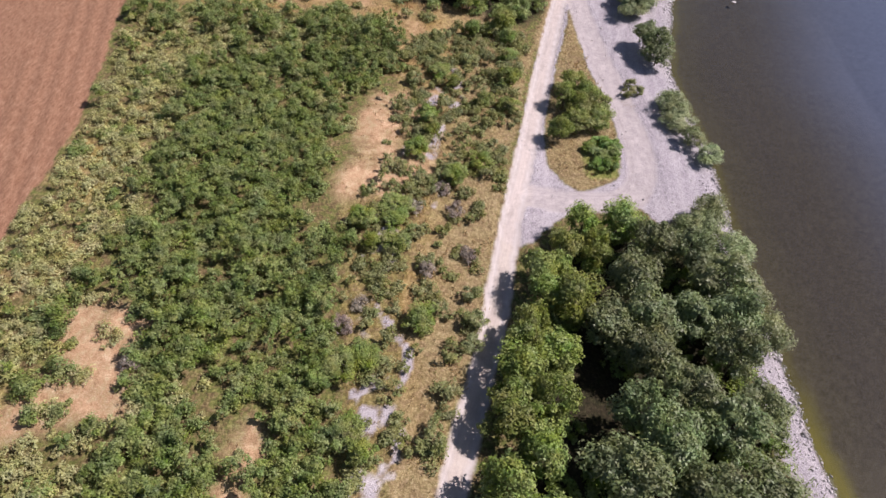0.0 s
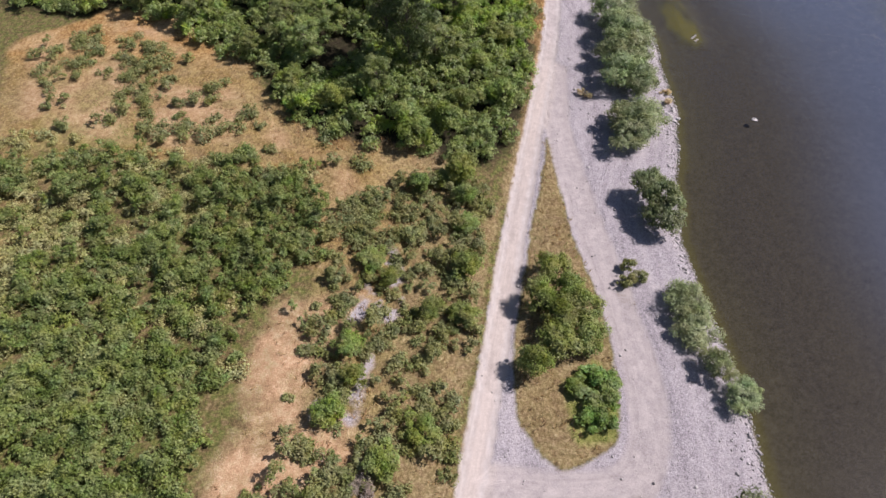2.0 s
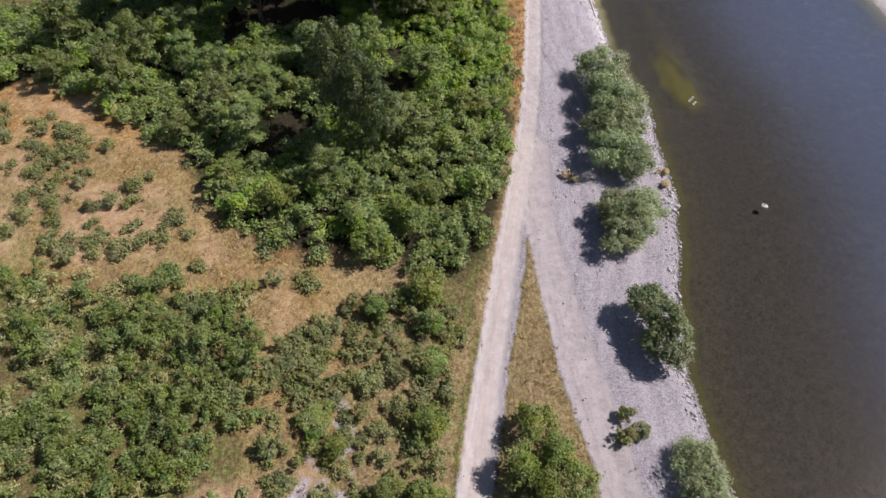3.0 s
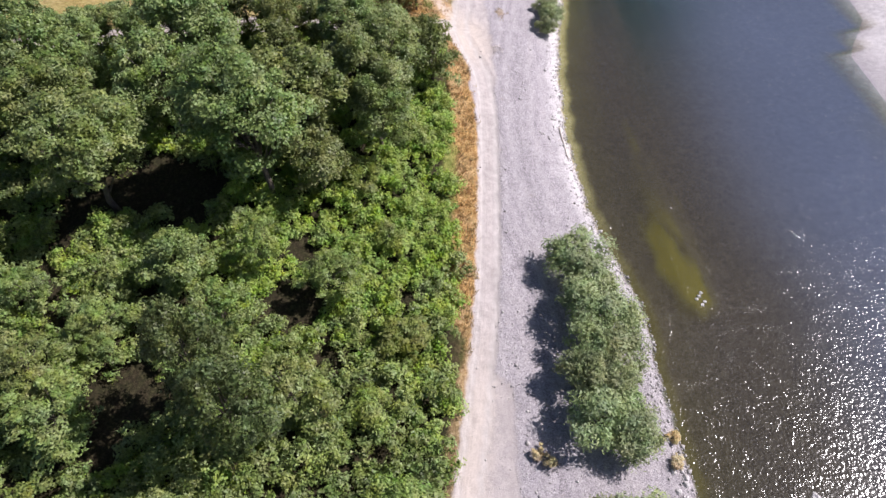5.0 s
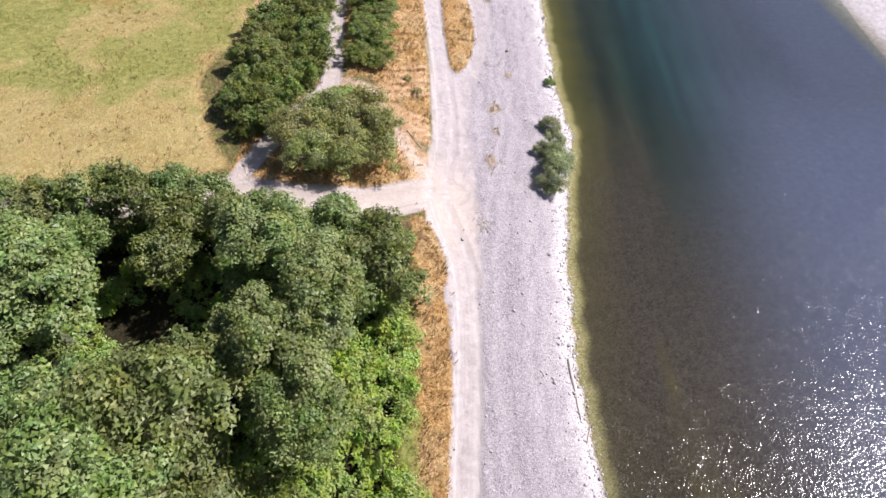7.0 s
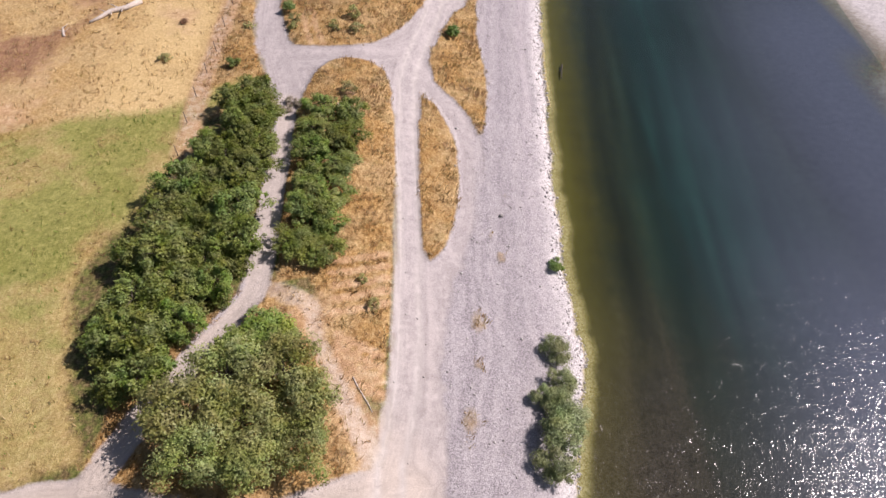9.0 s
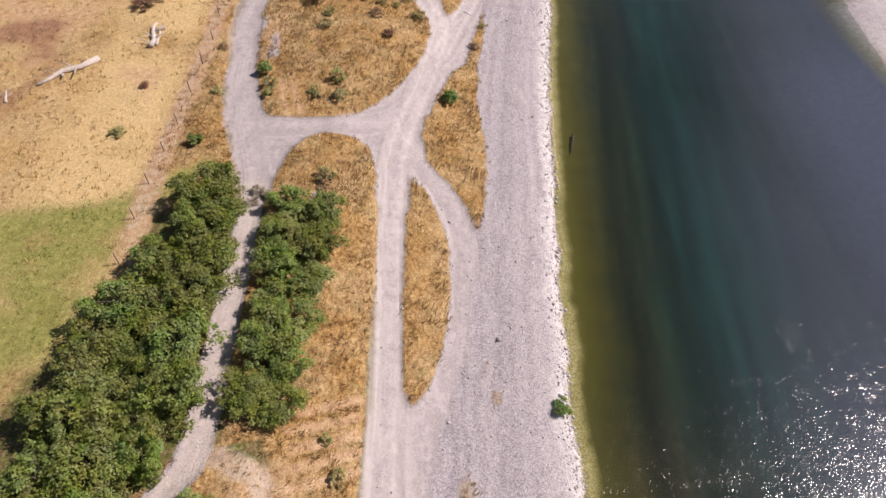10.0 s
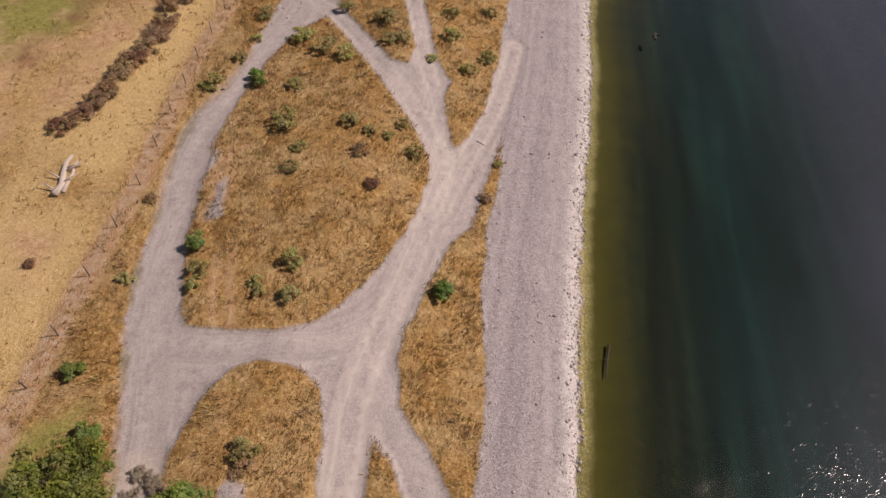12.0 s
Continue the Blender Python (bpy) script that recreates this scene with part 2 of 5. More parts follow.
RX, RY = (-46.0, 52.0), (7.0, 256.0)
coarse = [-2600, -1500, -800, -400, -220, -130, -90, -70, -58, -50]
gx = np.array(coarse + list(np.arange(RX[0], RX[1] + 0.01, 0.4)) + [55, 59, 64, 68, 72, 76, 80, 85, 90, 96, 105, 130, 180, 300, 600, 1200, 2600])
gy = np.array([-2600, -1200, -500, -200, -80, -30, -8, 2] + list(np.arange(RY[0], RY[1] + 0.01, 0.4)) + [262, 275, 300, 360, 480, 800, 1500, 2800])
GX, GY = np.meshgrid(gx, gy)


def cover(x, y):
    """How much of each kind of ground there is at a place, from 0 to 1."""
    w = 0.55 * fbm(x, y, 3.2, 21) + 0.3 * fbm(x, y, 0.9, 22, 2)
    u = shore_x(y) - x
    c = {}
    edge = lambda poly, soft=0.5: step(-soft, soft, inside(poly, x, y) + w)
    isl = np.zeros(np.shape(x))
    for poly in ISLANDS:
        isl = np.maximum(isl, step(-0.35, 0.35, inside(poly, x, y) + 0.45 * w))
    c["gravel"] = np.maximum(edge(GRAVEL_N, 0.35), edge(GRAVEL_S, 0.35)) * step(-0.2, 0.1, u) * (1 - isl)
    c["gravel"] = np.maximum(c["gravel"], step(3.5, 1.5, u + w) * step(-0.2, 0.1, u))
    c["gravel"] = np.maximum(c["gravel"], step(-1, 0.5, x - np.interp(y, FAR_Y, FAR_X)))
    road, rut = np.zeros(np.shape(x)), np.zeros(np.shape(x))
    lane, lane_d = np.zeros(np.shape(x)), np.full(np.shape(x), 1e9)
    for name, half in dict(main=1.0, west=1.25, mid=1.2, east=1.3, loop=1.75, cross=1.6, bypass=1.1, path=1.7, hedge=0.95, spur=0.75, south=1.5).items():
        d, side = beside(LINES[name], x, y)
        lane, lane_d = np.where(d < lane_d, side, lane), np.minimum(d, lane_d)
        half = half + (0.35 * step(130, 150, y) if name == "main" else 0)
        if name in ("hedge", "path"):
            c["gravel"] = np.maximum(c["gravel"], step(half + 0.3, half - 0.2, d + 0.3 * w))
        if name == "hedge":
            d = d + 0.3 * step(0.45, 0.7, value_noise(x, y, 2.3, 51)) * step(142, 150, y)
        road = np.maximum(road, (0.6 * step(160, 170, y) if name == "bypass" else 0.72 if name == "south" else 0.65 if name == "spur" else 1.0) * step(half + 0.35, half - 0.25, d + 0.35 * w))
        if name not in ("hedge", "spur", "south", "path", "loop", "cross", "bypass"):
            rut = np.maximum(rut, step(0.34, 0.1, np.abs(np.abs(side) - 0.78) + 0.1 * w))
    junction = step(3.4, 1.0, np.hypot(x - 23.2, (y - 137) * 0.8) + w)
    packed = edge(PACKED, 0.5) * (1 - isl) * step(0.5, 0.8, np.maximum(c["gravel"], junction))
    c["road"] = np.maximum(np.maximum(road, junction), 0.85 * packed) * (1 - 0.9 * isl * step(138, 142, y))
    c["rut"] = rut * (1 - isl)
    c["shore"] = np.clip(u, -5, 40)
    c["dull"] = step(100, 88, y) * step(-6, -2, x - (y - 10) * 0.12)
    c["loam"] = 0.7 * step(1.9, 0.9, beside(LINES["main"], x, y)[0] + 0.3 * w) * step(100, 86, y)
    c["loam"] = np.maximum.reduce([c["loam"], step(2.3, 0.9, beside(LINES["path"], x, y)[0] + 0.4 * w), step(1.8, 0.7, np.minimum(beside(LINES["hedge"], x, y)[0], beside(LINES["spur"], x, y)[0])), step(5.0, 1.0, np.hypot((x - 23.2) * 1.1, (y - 135.5) * 0.62) + w)])
    # where the floor below trees takes a colour with their shade painted in
    c["shaded_floor"] = np.maximum(step(-1.5, 1.0, inside(FOREST, x, y)), step(0.5, 2.0, inside(CLUMP_A, x, y)))
    c["lane"] = lane
    dry = np.maximum(isl, np.maximum(edge(VERGE_S), edge(VERGE_N, 0.3)))
    dry = np.maximum(dry, edge(DRY_FIELD, 1.0))
    dry = np.maximum(dry, step(-4.0, -1.5, inside(CLEARING, x, y) + w))
    dry = np.maximum(dry, edge([11, 70, 13.6, 78, 16.6, 90, 18.4, 98, 20, 98, 17.6, 88, 14, 73, 11.8, 66], 0.5))
    dry = np.maximum(dry, edge([4.5, 135.5, 21.5, 134, 21.5, 139, 20, 150, 13, 153, 9, 148, 5, 143], 0.5))
    dry = np.maximum(dry, 0.75 * edge([-7, 8, -3, 8, -2.6, 30, 0, 46, 0, 62, -5, 62, -6, 52, -10, 42, -9, 35, -7.6, 22], 0.8))
    dry = np.maximum(dry, edge([-3.5, 8, -3.8, 30, -2, 45, -3, 58, 1.5, 69, 6, 71, 9, 66, 6.5, 45, 3, 27, -1, 8], 1.0) * 0.9)
    dry = np.maximum(dry, step(-38, -35, x) * step(-25, -30, x) * step(80, 70, y) * step(-0.25, 0.2, w))
    for cx, cy, cr in ((29.9, 149.8, 0.9), (28.3, 141.6, 1.0), (32.7, 156.6, 0.7), (32, 159, 0.6), (20.6, 57.2, 1.4), (29.4, 146, 0.5)):
        spot = step(cr, cr * 0.3, np.hypot(x - cx, (y - cy) * 0.6) + 0.8 * w)
        dry = np.maximum(dry, 0.6 * spot)
        c["gravel"] = c["gravel"] * (1 - 0.5 * spot)
    dry = dry * (1 - 0.5 * step(96, 84, y))
    c["dry"] = np.maximum(dry, 0.85 * edge(MEADOW, 1.0))
    green = edge(MEADOW, 1.5) * step(-0.7, 0.1, fbm(x, y, 11, 31) + 0.35 * fbm(x, y, 2.2, 32) - 0.25 * step(-6, 2, x) - 0.9 * step(155, 140, y))
    green = np.maximum(green, 0.48 * edge(MEADOW, 1.5))
    green = np.maximum(green, edge([-9, 222, -16, 211, -60, 212, -60, 260, -9, 260], 2.0) * 0.8)
    green = np.maximum(green, edge([14.2, 48.5, 17, 51.4, 18.4, 48.5, 17.2, 44.8, 14.5, 44.3], 0.5))
    green = np.maximum(green, edge([16.0, 96, 17, 97, 18.6, 108, 19.3, 113, 20, 124, 19, 125, 18, 112, 16.6, 103], 0.5) * 0.9)
    green = np.maximum(green, edge([24.4, 8, 25.4, 8, 25, 17, 24.5, 24, 23.5, 20], 0.4))
    weedy = (0.15 + 0.7 * step(-20, -25, x)) * step(-0.15, 0.45, fbm(x, y, 2.4, 33) + 0.4 * step(-20, -25, x)) * step(90, 70, y) * step(-36, -33, x)
    c["green"] = np.maximum(green, weedy * step(0.3, 0.7, c["dry"]))
    sand = np.zeros(np.shape(x))
    for poly in SANDY:
        sand = np.maximum(sand, 0.95 * step(-1.4, 1.2, inside(poly, x, y) + 1.4 * w + (0.3 if poly is SANDY[0] else 0.0)) * (0.55 + 0.45 * step(-0.35, 0.1, fbm(x, y, 2.8, 45))))
    pale = step(0.1, 0.4, fbm(x, y, 2.6, 41)) * edge([-6.5, 8, -3.3, 8, -2.6, 22, -3.2, 34, -1, 38, 0, 50, 3, 57, 1, 62, -3, 56, -4, 44, -7, 34, -6.4, 24], 0.8)
    c["gravel"] = np.maximum(c["gravel"], 0.95 * pale)
    for line in PALE_STRIPS:
        d, _ = beside(rounded(line), x, y)
        c["gravel"] = np.maximum(c["gravel"], step(0.7, 0.1, d + 1.3 * w) * step(-0.35, 0.0, fbm(x, y, 1.5, 53)))
    c["gravel"] = np.maximum(c["gravel"], 0.8 * step(1.1, 0.3, np.hypot(x - 19, y - 174) + w))
    trail, _ = beside(np.array([[4.6, 150], [4.6, 171], [4.5, 178.7], [4.6, 184], [4.9, 192], [5, 200], [4.8, 208.4], [4.7, 218.1], [5.3, 227.4], [6, 245]]), x, y)
    c["gravel"] = np.maximum(c["gravel"], 0.3 * step(1.2, 0.6, trail + 0.3 * w) * step(160, 172, y))
    sand = np.maximum(sand, 0.85 * edge([10.9, 208.5, 11.6, 204.1, 12.5, 199.2, 13.3, 195.6, 11, 194.7, 10.2, 198.3, 9.9, 204, 10, 207.6], 0.5) * step(-0.25, 0.2, fbm(x, y, 1.8, 43)))
    sand = np.maximum(sand, 0.85 * step(1.4, 0.7, trail + 0.4 * w) * step(160, 172, y))
    for line in OLD_RUTS:
        d, _ = beside(rounded(line), x, y)
        sand = np.maximum(sand, 0.85 * step(0.5, 0.1, d + 0.25 * w))
    c["gravel"] = np.maximum(c["gravel"], 0.8 * edge([10.9, 208.5, 11.6, 204.1, 12.3, 199.2, 12.8, 195.6, 11, 194.7, 10.2, 198.3, 9.9, 204, 10, 207.6], 0.4) * step(-0.1, 0.25, fbm(x * 2.6, y * 0.5, 2.2, 65, 3)))
    for line in RILLS:
        d, _ = beside(rounded(line), x, y)
        sand = np.maximum(sand, 1.0 * step(0.5, 0.15, d + 0.15 * w))
    sand = np.maximum(sand, 0.75 * edge(DRY_FIELD, 1.0) * step(4, 0, x) * step(-0.2, 0.5, fbm(x, y, 6, 44)))
    c["sand"] = np.maximum(sand, np.maximum(0.3 * pale, 0.62 * edge(CLEARING, 1.8) * step(-0.35, 0.3, fbm(x, y, 5, 42))))
    fx = np.interp(y, [0, 33, 50, 70, 83, 90, 96, 130], [-36.2, -36.2, -36, -39, -40.5, -45, -50, -54])
    c["soil"] = np.maximum(step(-0.5, 0.5, fx - x + w) * step(128, 118, y), 0.62 * edge([-5, 262, -6, 206, -8, 196, -12, 178, -80, 176, -80, 262], 3.0) * step(-0.3, 0.35, fbm(x, y, 8, 48)))
    c["algae"] = np.maximum(step(-1.7, -0.5, u + 0.5 * w), (0.3 + 0.25 * step(140, 170, y)) * step(-6.5, -0.5, u + 1.2 * w)) * step(0.15, -0.1, u) * (0.35 + 0.65 * step(110, 150, y))
    c["deep"] = step(132, 162, y)
    # offshore zone where a reflected-sky tint is painted into the bed
    c["sky_sheen"] = step(-9, -30, u) * (1 - 0.55 * step(142, 168, y) - 0.42 * step(175, 202, y))
    c["sky_sheen"] = np.maximum(c["sky_sheen"], 0.8 * step(-19, -36, u) * step(138, 150, y) * (1 - 0.4 * step(195, 215, y)))
    c["bleach"] = step(2.5, 0.3, u + 0.8 * w) * step(-0.1, 0.2, u) * step(85, 115, y)
    c["bleach"] = np.maximum(c["bleach"], step(-1.4, -0.4, u + 0.5 * w) * step(0.3, 0.0, u) * step(95, 125, y))
    c["bleach"] = np.maximum(c["bleach"], 0.5 * edge(MEADOW, 1.0) * step(-0.4, 0.3, fbm(x, y, 6, 54) + 0.2 * step(155, 140, y)))
    c["bleach"] = np.maximum(c["bleach"], 0.35 * step(92, 84, y) * step(14, 8, x) * step(-0.2, 0.4, fbm(x, y, 3, 52)))
    c["bleach"] = np.maximum(c["bleach"], 0.95 * edge(DRY_FIELD, 1.0) * step(6, 2, x) * (1 - 0.6 * step(-2, -9, x)) * step(-0.55, 0.25, fbm(x, y, 9, 46)))
    c["algae"] = np.maximum(c["algae"], 0.8 * step(26, 17, y) * step(-2.6, -0.5, u + w) * step(0.15, -0.1, u))
    shoal = step(0, 1, height(x, y) - (WATER - 0.55)) * step(2.2, 3.4, -u) * step(80, 95, y) * step(124, 118, y)
    c["algae"] = np.maximum(c["algae"], 0.8 * shoal * step(-0.5, 0.3, fbm(x * 3, y * 0.5, 3, 47)))
    bar = step(-0.7, 0.9, inside(SHOAL, x, y) + 0.8 * w) * (1 - 0.75 * step(101, 121, y))
    c["algae"] = np.maximum(c["algae"], bar * (0.1 + 0.62 * step(-0.15, 0.3, fbm(x * 2.6, y * 0.3, 3, 49))))
    c["bleach"] = np.maximum(c["bleach"], step(0, 2, x - np.interp(y, FAR_Y, FAR_X)))
    c["teal"] = step(118, 165, y) * step(-7, -13, u + 2.5 * fbm(x * 3, y * 0.25, 9, 63, 3)) * step(-34, -16, u + 4 * fbm(x * 2, y * 0.2, 9, 64, 3))
    c["under"] = step(0.1, -0.15, u) * (1 - step(-1.5, 0, x - np.interp(y, FAR_Y, FAR_X)))
    return c


COV = cover(GX, GY)
GZ = height(GX, GY)
GZ = GZ - 0.07 * COV["road"] - 0.04 * COV["rut"] + 0.1 * COV["dry"] * (1 - COV["road"]) * step(100, 140, GY)
for mark in BANK_MARKS:
    d, _ = beside(rounded(mark), GX, GY)
    GZ = GZ - 0.09 * step(0.6, 0.1, d) + 0.05 * step(0.5, 0.1, np.abs(d - 0.7))
furrow = 0.06 * np.sin((GX * 0.97 + GY * 0.24) * 2 * np.pi / 1.9) * COV["soil"]
GZ = GZ + np.where(np.abs(GX) < 60, furrow, 0)
GZ = GZ + 0.05 * fbm(GX, GY, 0.8, 61, 2) * np.maximum(COV["dry"], COV["soil"]) * (1 - COV["road"])


def sample(field, x, y):
    """The value of a field of the ground's grid at a place inside its fine part."""
    i = np.clip(np.searchsorted(gx, x) - 1, 0, len(gx) - 2)
    j = np.clip(np.searchsorted(gy, y) - 1, 0, len(gy) - 2)
    fx, fy = np.clip((x - gx[i]) / (gx[i + 1] - gx[i]), 0, 1), np.clip((y - gy[j]) / (gy[j + 1] - gy[j]), 0, 1)
    return (field[j, i] * (1 - fx) + field[j, i + 1] * fx) * (1 - fy) + (field[j + 1, i] * (1 - fx) + field[j + 1, i + 1] * fx) * fy


def ground_z(x, y):
    return float(sample(GZ, np.array([x]), np.array([y]))[0])


# ---- materials ----
def material(name):
    m = bpy.data.materials.new(name)
    m.use_nodes = True
    return m, m.node_tree, m.node_tree.nodes["Principled BSDF"]


def node(tree, kind, **inputs):
    n = tree.nodes.new(kind)
    for key, value in inputs.items():
        key = key.replace("_", " ")
        if isinstance(value, bpy.types.NodeSocket):
            tree.links.new(value, n.inputs[key])
        else:
            n.inputs[key].default_value = value
    return n


def math_node(tree, op, a, b=0.0, clamp=False):
    n = tree.nodes.new("ShaderNodeMath")
    n.operation, n.use_clamp = op, clamp
    for k, v in enumerate((a, b)):
        if isinstance(v, bpy.types.NodeSocket):
            tree.links.new(v, n.inputs[k])
        else:
            n.inputs[k].default_value = v
    return n.outputs[0]


def mixed(tree, fac, a, b, blend="MIX"):
    n = tree.nodes.new("ShaderNodeMix")
    n.data_type, n.blend_type = "RGBA", blend
    for sock, v in ((n.inputs[0], fac), (n.inputs[6], a), (n.inputs[7], b)):
        if isinstance(v, bpy.types.NodeSocket):
            tree.links.new(v, sock)
        else:
            sock.default_value = v if isinstance(v, float) else (*v, 1)
    return n.outputs[2]


def ramp(tree, fac, stops):
    n = tree.nodes.new("ShaderNodeValToRGB")
    while len(n.color_ramp.elements) < len(stops):
        n.color_ramp.elements.new(0.5)
    for e, (p, c) in zip(n.color_ramp.elements, stops):
        e.position, e.color = p, (*c, 1) if len(c) == 3 else c
    tree.links.new(fac, n.inputs[0])
    return n.outputs[0]


def noise_of(tree, coords, scale, detail=4.0, rough=0.6, stretch=None):
    if stretch:
        mapping = node(tree, "ShaderNodeMapping", Vector=coords, Scale=stretch[0], Rotation=(0, 0, radians(stretch[1])))
        coords = mapping.outputs[0]
    return node(tree, "ShaderNodeTexNoise", Vector=coords, Scale=scale, Detail=detail, Roughness=rough).outputs["Fac"]


def ground_material():
    m, t, bsdf = material("earth_and_gravel")
    pos = t.nodes.new("ShaderNodeNewGeometry").outputs["Position"]
    at = {}
    for group in (("gravel", "road", "dry"), ("green", "sand", "soil"), ("algae", "teal", "under"), ("rut", "deep", "sky_sheen"), ("bleach", "lane", "shore"), ("shaded_floor", "loam", "dull")):
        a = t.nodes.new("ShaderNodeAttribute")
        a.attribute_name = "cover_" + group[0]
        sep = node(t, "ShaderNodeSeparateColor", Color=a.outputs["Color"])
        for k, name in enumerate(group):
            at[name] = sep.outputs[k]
    fine = noise_of(t, pos, 9.0, 5, 0.7)
    mid = noise_of(t, pos, 1.6, 4, 0.6)
    wide = noise_of(t, pos, 0.28, 3, 0.55)
    grain = noise_of(t, pos, 30.0, 3, 0.7)

    def ragged(name, gain=2.2):
        n = math_node(t, "SUBTRACT", math_node(t, "ADD", math_node(t, "MULTIPLY", fine, 0.5), math_node(t, "MULTIPLY", mid, 0.5)), 0.5)
        v = math_node(t, "ADD", at[name], math_node(t, "MULTIPLY", n, 1.1))
        return math_node(t, "MULTIPLY", math_node(t, "SUBTRACT", v, 0.5 - 0.5 / gain), gain, True)

    # dry grass: combed straw, paler and browner patches
    straw = noise_of(t, pos, 4.6, 6, 0.72, ((1.0, 0.55, 1.0), 24))
    straw2 = noise_of(t, pos, 7.5, 5, 0.75, ((0.5, 1.0, 1.0), -28))
    comb = math_node(t, "ADD", math_node(t, "MULTIPLY", straw, 0.55), math_node(t, "MULTIPLY", straw2, 0.45))
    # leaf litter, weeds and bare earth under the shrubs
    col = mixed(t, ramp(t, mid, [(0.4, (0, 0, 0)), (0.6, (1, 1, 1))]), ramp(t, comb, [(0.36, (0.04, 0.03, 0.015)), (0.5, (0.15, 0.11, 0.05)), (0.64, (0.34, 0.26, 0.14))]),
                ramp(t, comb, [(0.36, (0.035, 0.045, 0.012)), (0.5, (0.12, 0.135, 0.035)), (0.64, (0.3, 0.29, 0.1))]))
    # woodland litter, its colour darkened to near black to imitate tree shade
    col = mixed(t, math_node(t, "MULTIPLY", at["shaded_floor"], 0.9), col, ramp(t, comb, [(0.34, (0.006, 0.005, 0.003)), (0.5, (0.018, 0.015, 0.009)), (0.66, (0.05, 0.042, 0.024))]))
    gold = ramp(t, comb, [(0.36, (0.1, 0.05, 0.016)), (0.45, (0.28, 0.158, 0.056)), (0.54, (0.43, 0.275, 0.113)), (0.64, (0.66, 0.5, 0.27))])
    tan = ramp(t, comb, [(0.36, (0.2, 0.125, 0.058)), (0.5, (0.43, 0.3, 0.15)), (0.65, (0.64, 0.5, 0.3))])
    drycol = mixed(t, ramp(t, wide, [(0.4, (0, 0, 0)), (0.62, (1, 1, 1))]), gold, tan)
    # matted and trampled patches, half a metre to three metres across
    matted = noise_of(t, pos, 0.95, 5, 0.68)
    drycol = mixed(t, 1.0, drycol, ramp(t, matted, [(0.3, (0.6, 0.5, 0.42)), (0.47, (0.96, 0.93, 0.9)), (0.6, (1.08, 1.06, 1.0)), (0.74, (1.32, 1.34, 1.36))]), "MULTIPLY")
    herb = noise_of(t, pos, 0.8, 5, 0.7)
    drycol = mixed(t, math_node(t, "MULTIPLY", ramp(t, herb, [(0.52, (0, 0, 0)), (0.7, (0.45, 0.45, 0.45))]), math_node(t, "SUBTRACT", 1.0, at["bleach"])), drycol, ramp(t, fine, [(0.35, (0.09, 0.08, 0.025)), (0.65, (0.25, 0.21, 0.08))]))
    drycol = mixed(t, at["bleach"], drycol, ramp(t, comb, [(0.34, (0.42, 0.285, 0.125)), (0.5, (0.62, 0.455, 0.22)), (0.66, (0.77, 0.62, 0.36))]))
    drycol = mixed(t, math_node(t, "MULTIPLY", at["dull"], 0.55), drycol, ramp(t, comb, [(0.36, (0.12, 0.085, 0.05)), (0.5, (0.33, 0.245, 0.15)), (0.64, (0.58, 0.48, 0.34))]))
    col = mixed(t, ragged("dry"), col, drycol)
    greens = ramp(t, math_node(t, "ADD", math_node(t, "MULTIPLY", comb, 0.6), math_node(t, "MULTIPLY", mid, 0.4)),
                  [(0.34, (0.09, 0.11, 0.024)), (0.5, (0.225, 0.25, 0.062)), (0.66, (0.42, 0.4, 0.14))])
    col = mixed(t, math_node(t, "MULTIPLY", ragged("green", 1.4), 0.85), col, greens)
    sandcol = ramp(t, math_node(t, "ADD", math_node(t, "MULTIPLY", fine, 0.5), math_node(t, "MULTIPLY", mid, 0.5)),
                   [(0.34, (0.28, 0.16, 0.085)), (0.5, (0.52, 0.335, 0.195)), (0.66, (0.76, 0.6, 0.42))])
    bits = ramp(t, math_node(t, "ADD", math_node(t, "MULTIPLY", comb, 0.5), math_node(t, "MULTIPLY", herb, 0.5)), [(0.44, (1, 1, 1)), (0.62, (0.45, 0.45, 0.45))])
    col = mixed(t, math_node(t, "MULTIPLY", ragged("sand", 1.5), bits), col, sandcol)
    plough = noise_of(t, pos, 4.0, 6, 0.75, ((1.0, 0.3, 1.0), 14))
    soil = ramp(t, math_node(t, "ADD", math_node(t, "MULTIPLY", plough, 0.6), math_node(t, "MULTIPLY", fine, 0.4)),
                [(0.36, (0.16, 0.078, 0.045)), (0.5, (0.28, 0.15, 0.088)), (0.64, (0.4, 0.25, 0.16))])
    col = mixed(t, ragged("soil", 3.0), col, soil)
    # river gravel: pebbles of many greys, sorted by the floods into bands along the water
    peb = node(t, "ShaderNodeTexVoronoi", Vector=pos, Scale=10.0, Randomness=1.0)
    tone = node(t, "ShaderNodeSeparateColor", Color=peb.outputs["Color"]).outputs[0]
    cobble = noise_of(t, pos, 9.5, 4, 0.8)
    speck = noise_of(t, pos, 24.0, 3, 0.8)
    mixture = math_node(t, "ADD", math_node(t, "MULTIPLY", cobble, 0.5), math_node(t, "ADD", math_node(t, "MULTIPLY", speck, 0.38), math_node(t, "MULTIPLY", tone, 0.12)))
    stones = ramp(t, mixture, [(0.37, (0.12, 0.11, 0.115)), (0.44, (0.28, 0.26, 0.275)), (0.515, (0.395, 0.372, 0.392)), (0.59, (0.53, 0.5, 0.525)), (0.66, (0.74, 0.71, 0.73))])
    silt = mixed(t, fine, (0.37, 0.34, 0.345), (0.48, 0.445, 0.45))
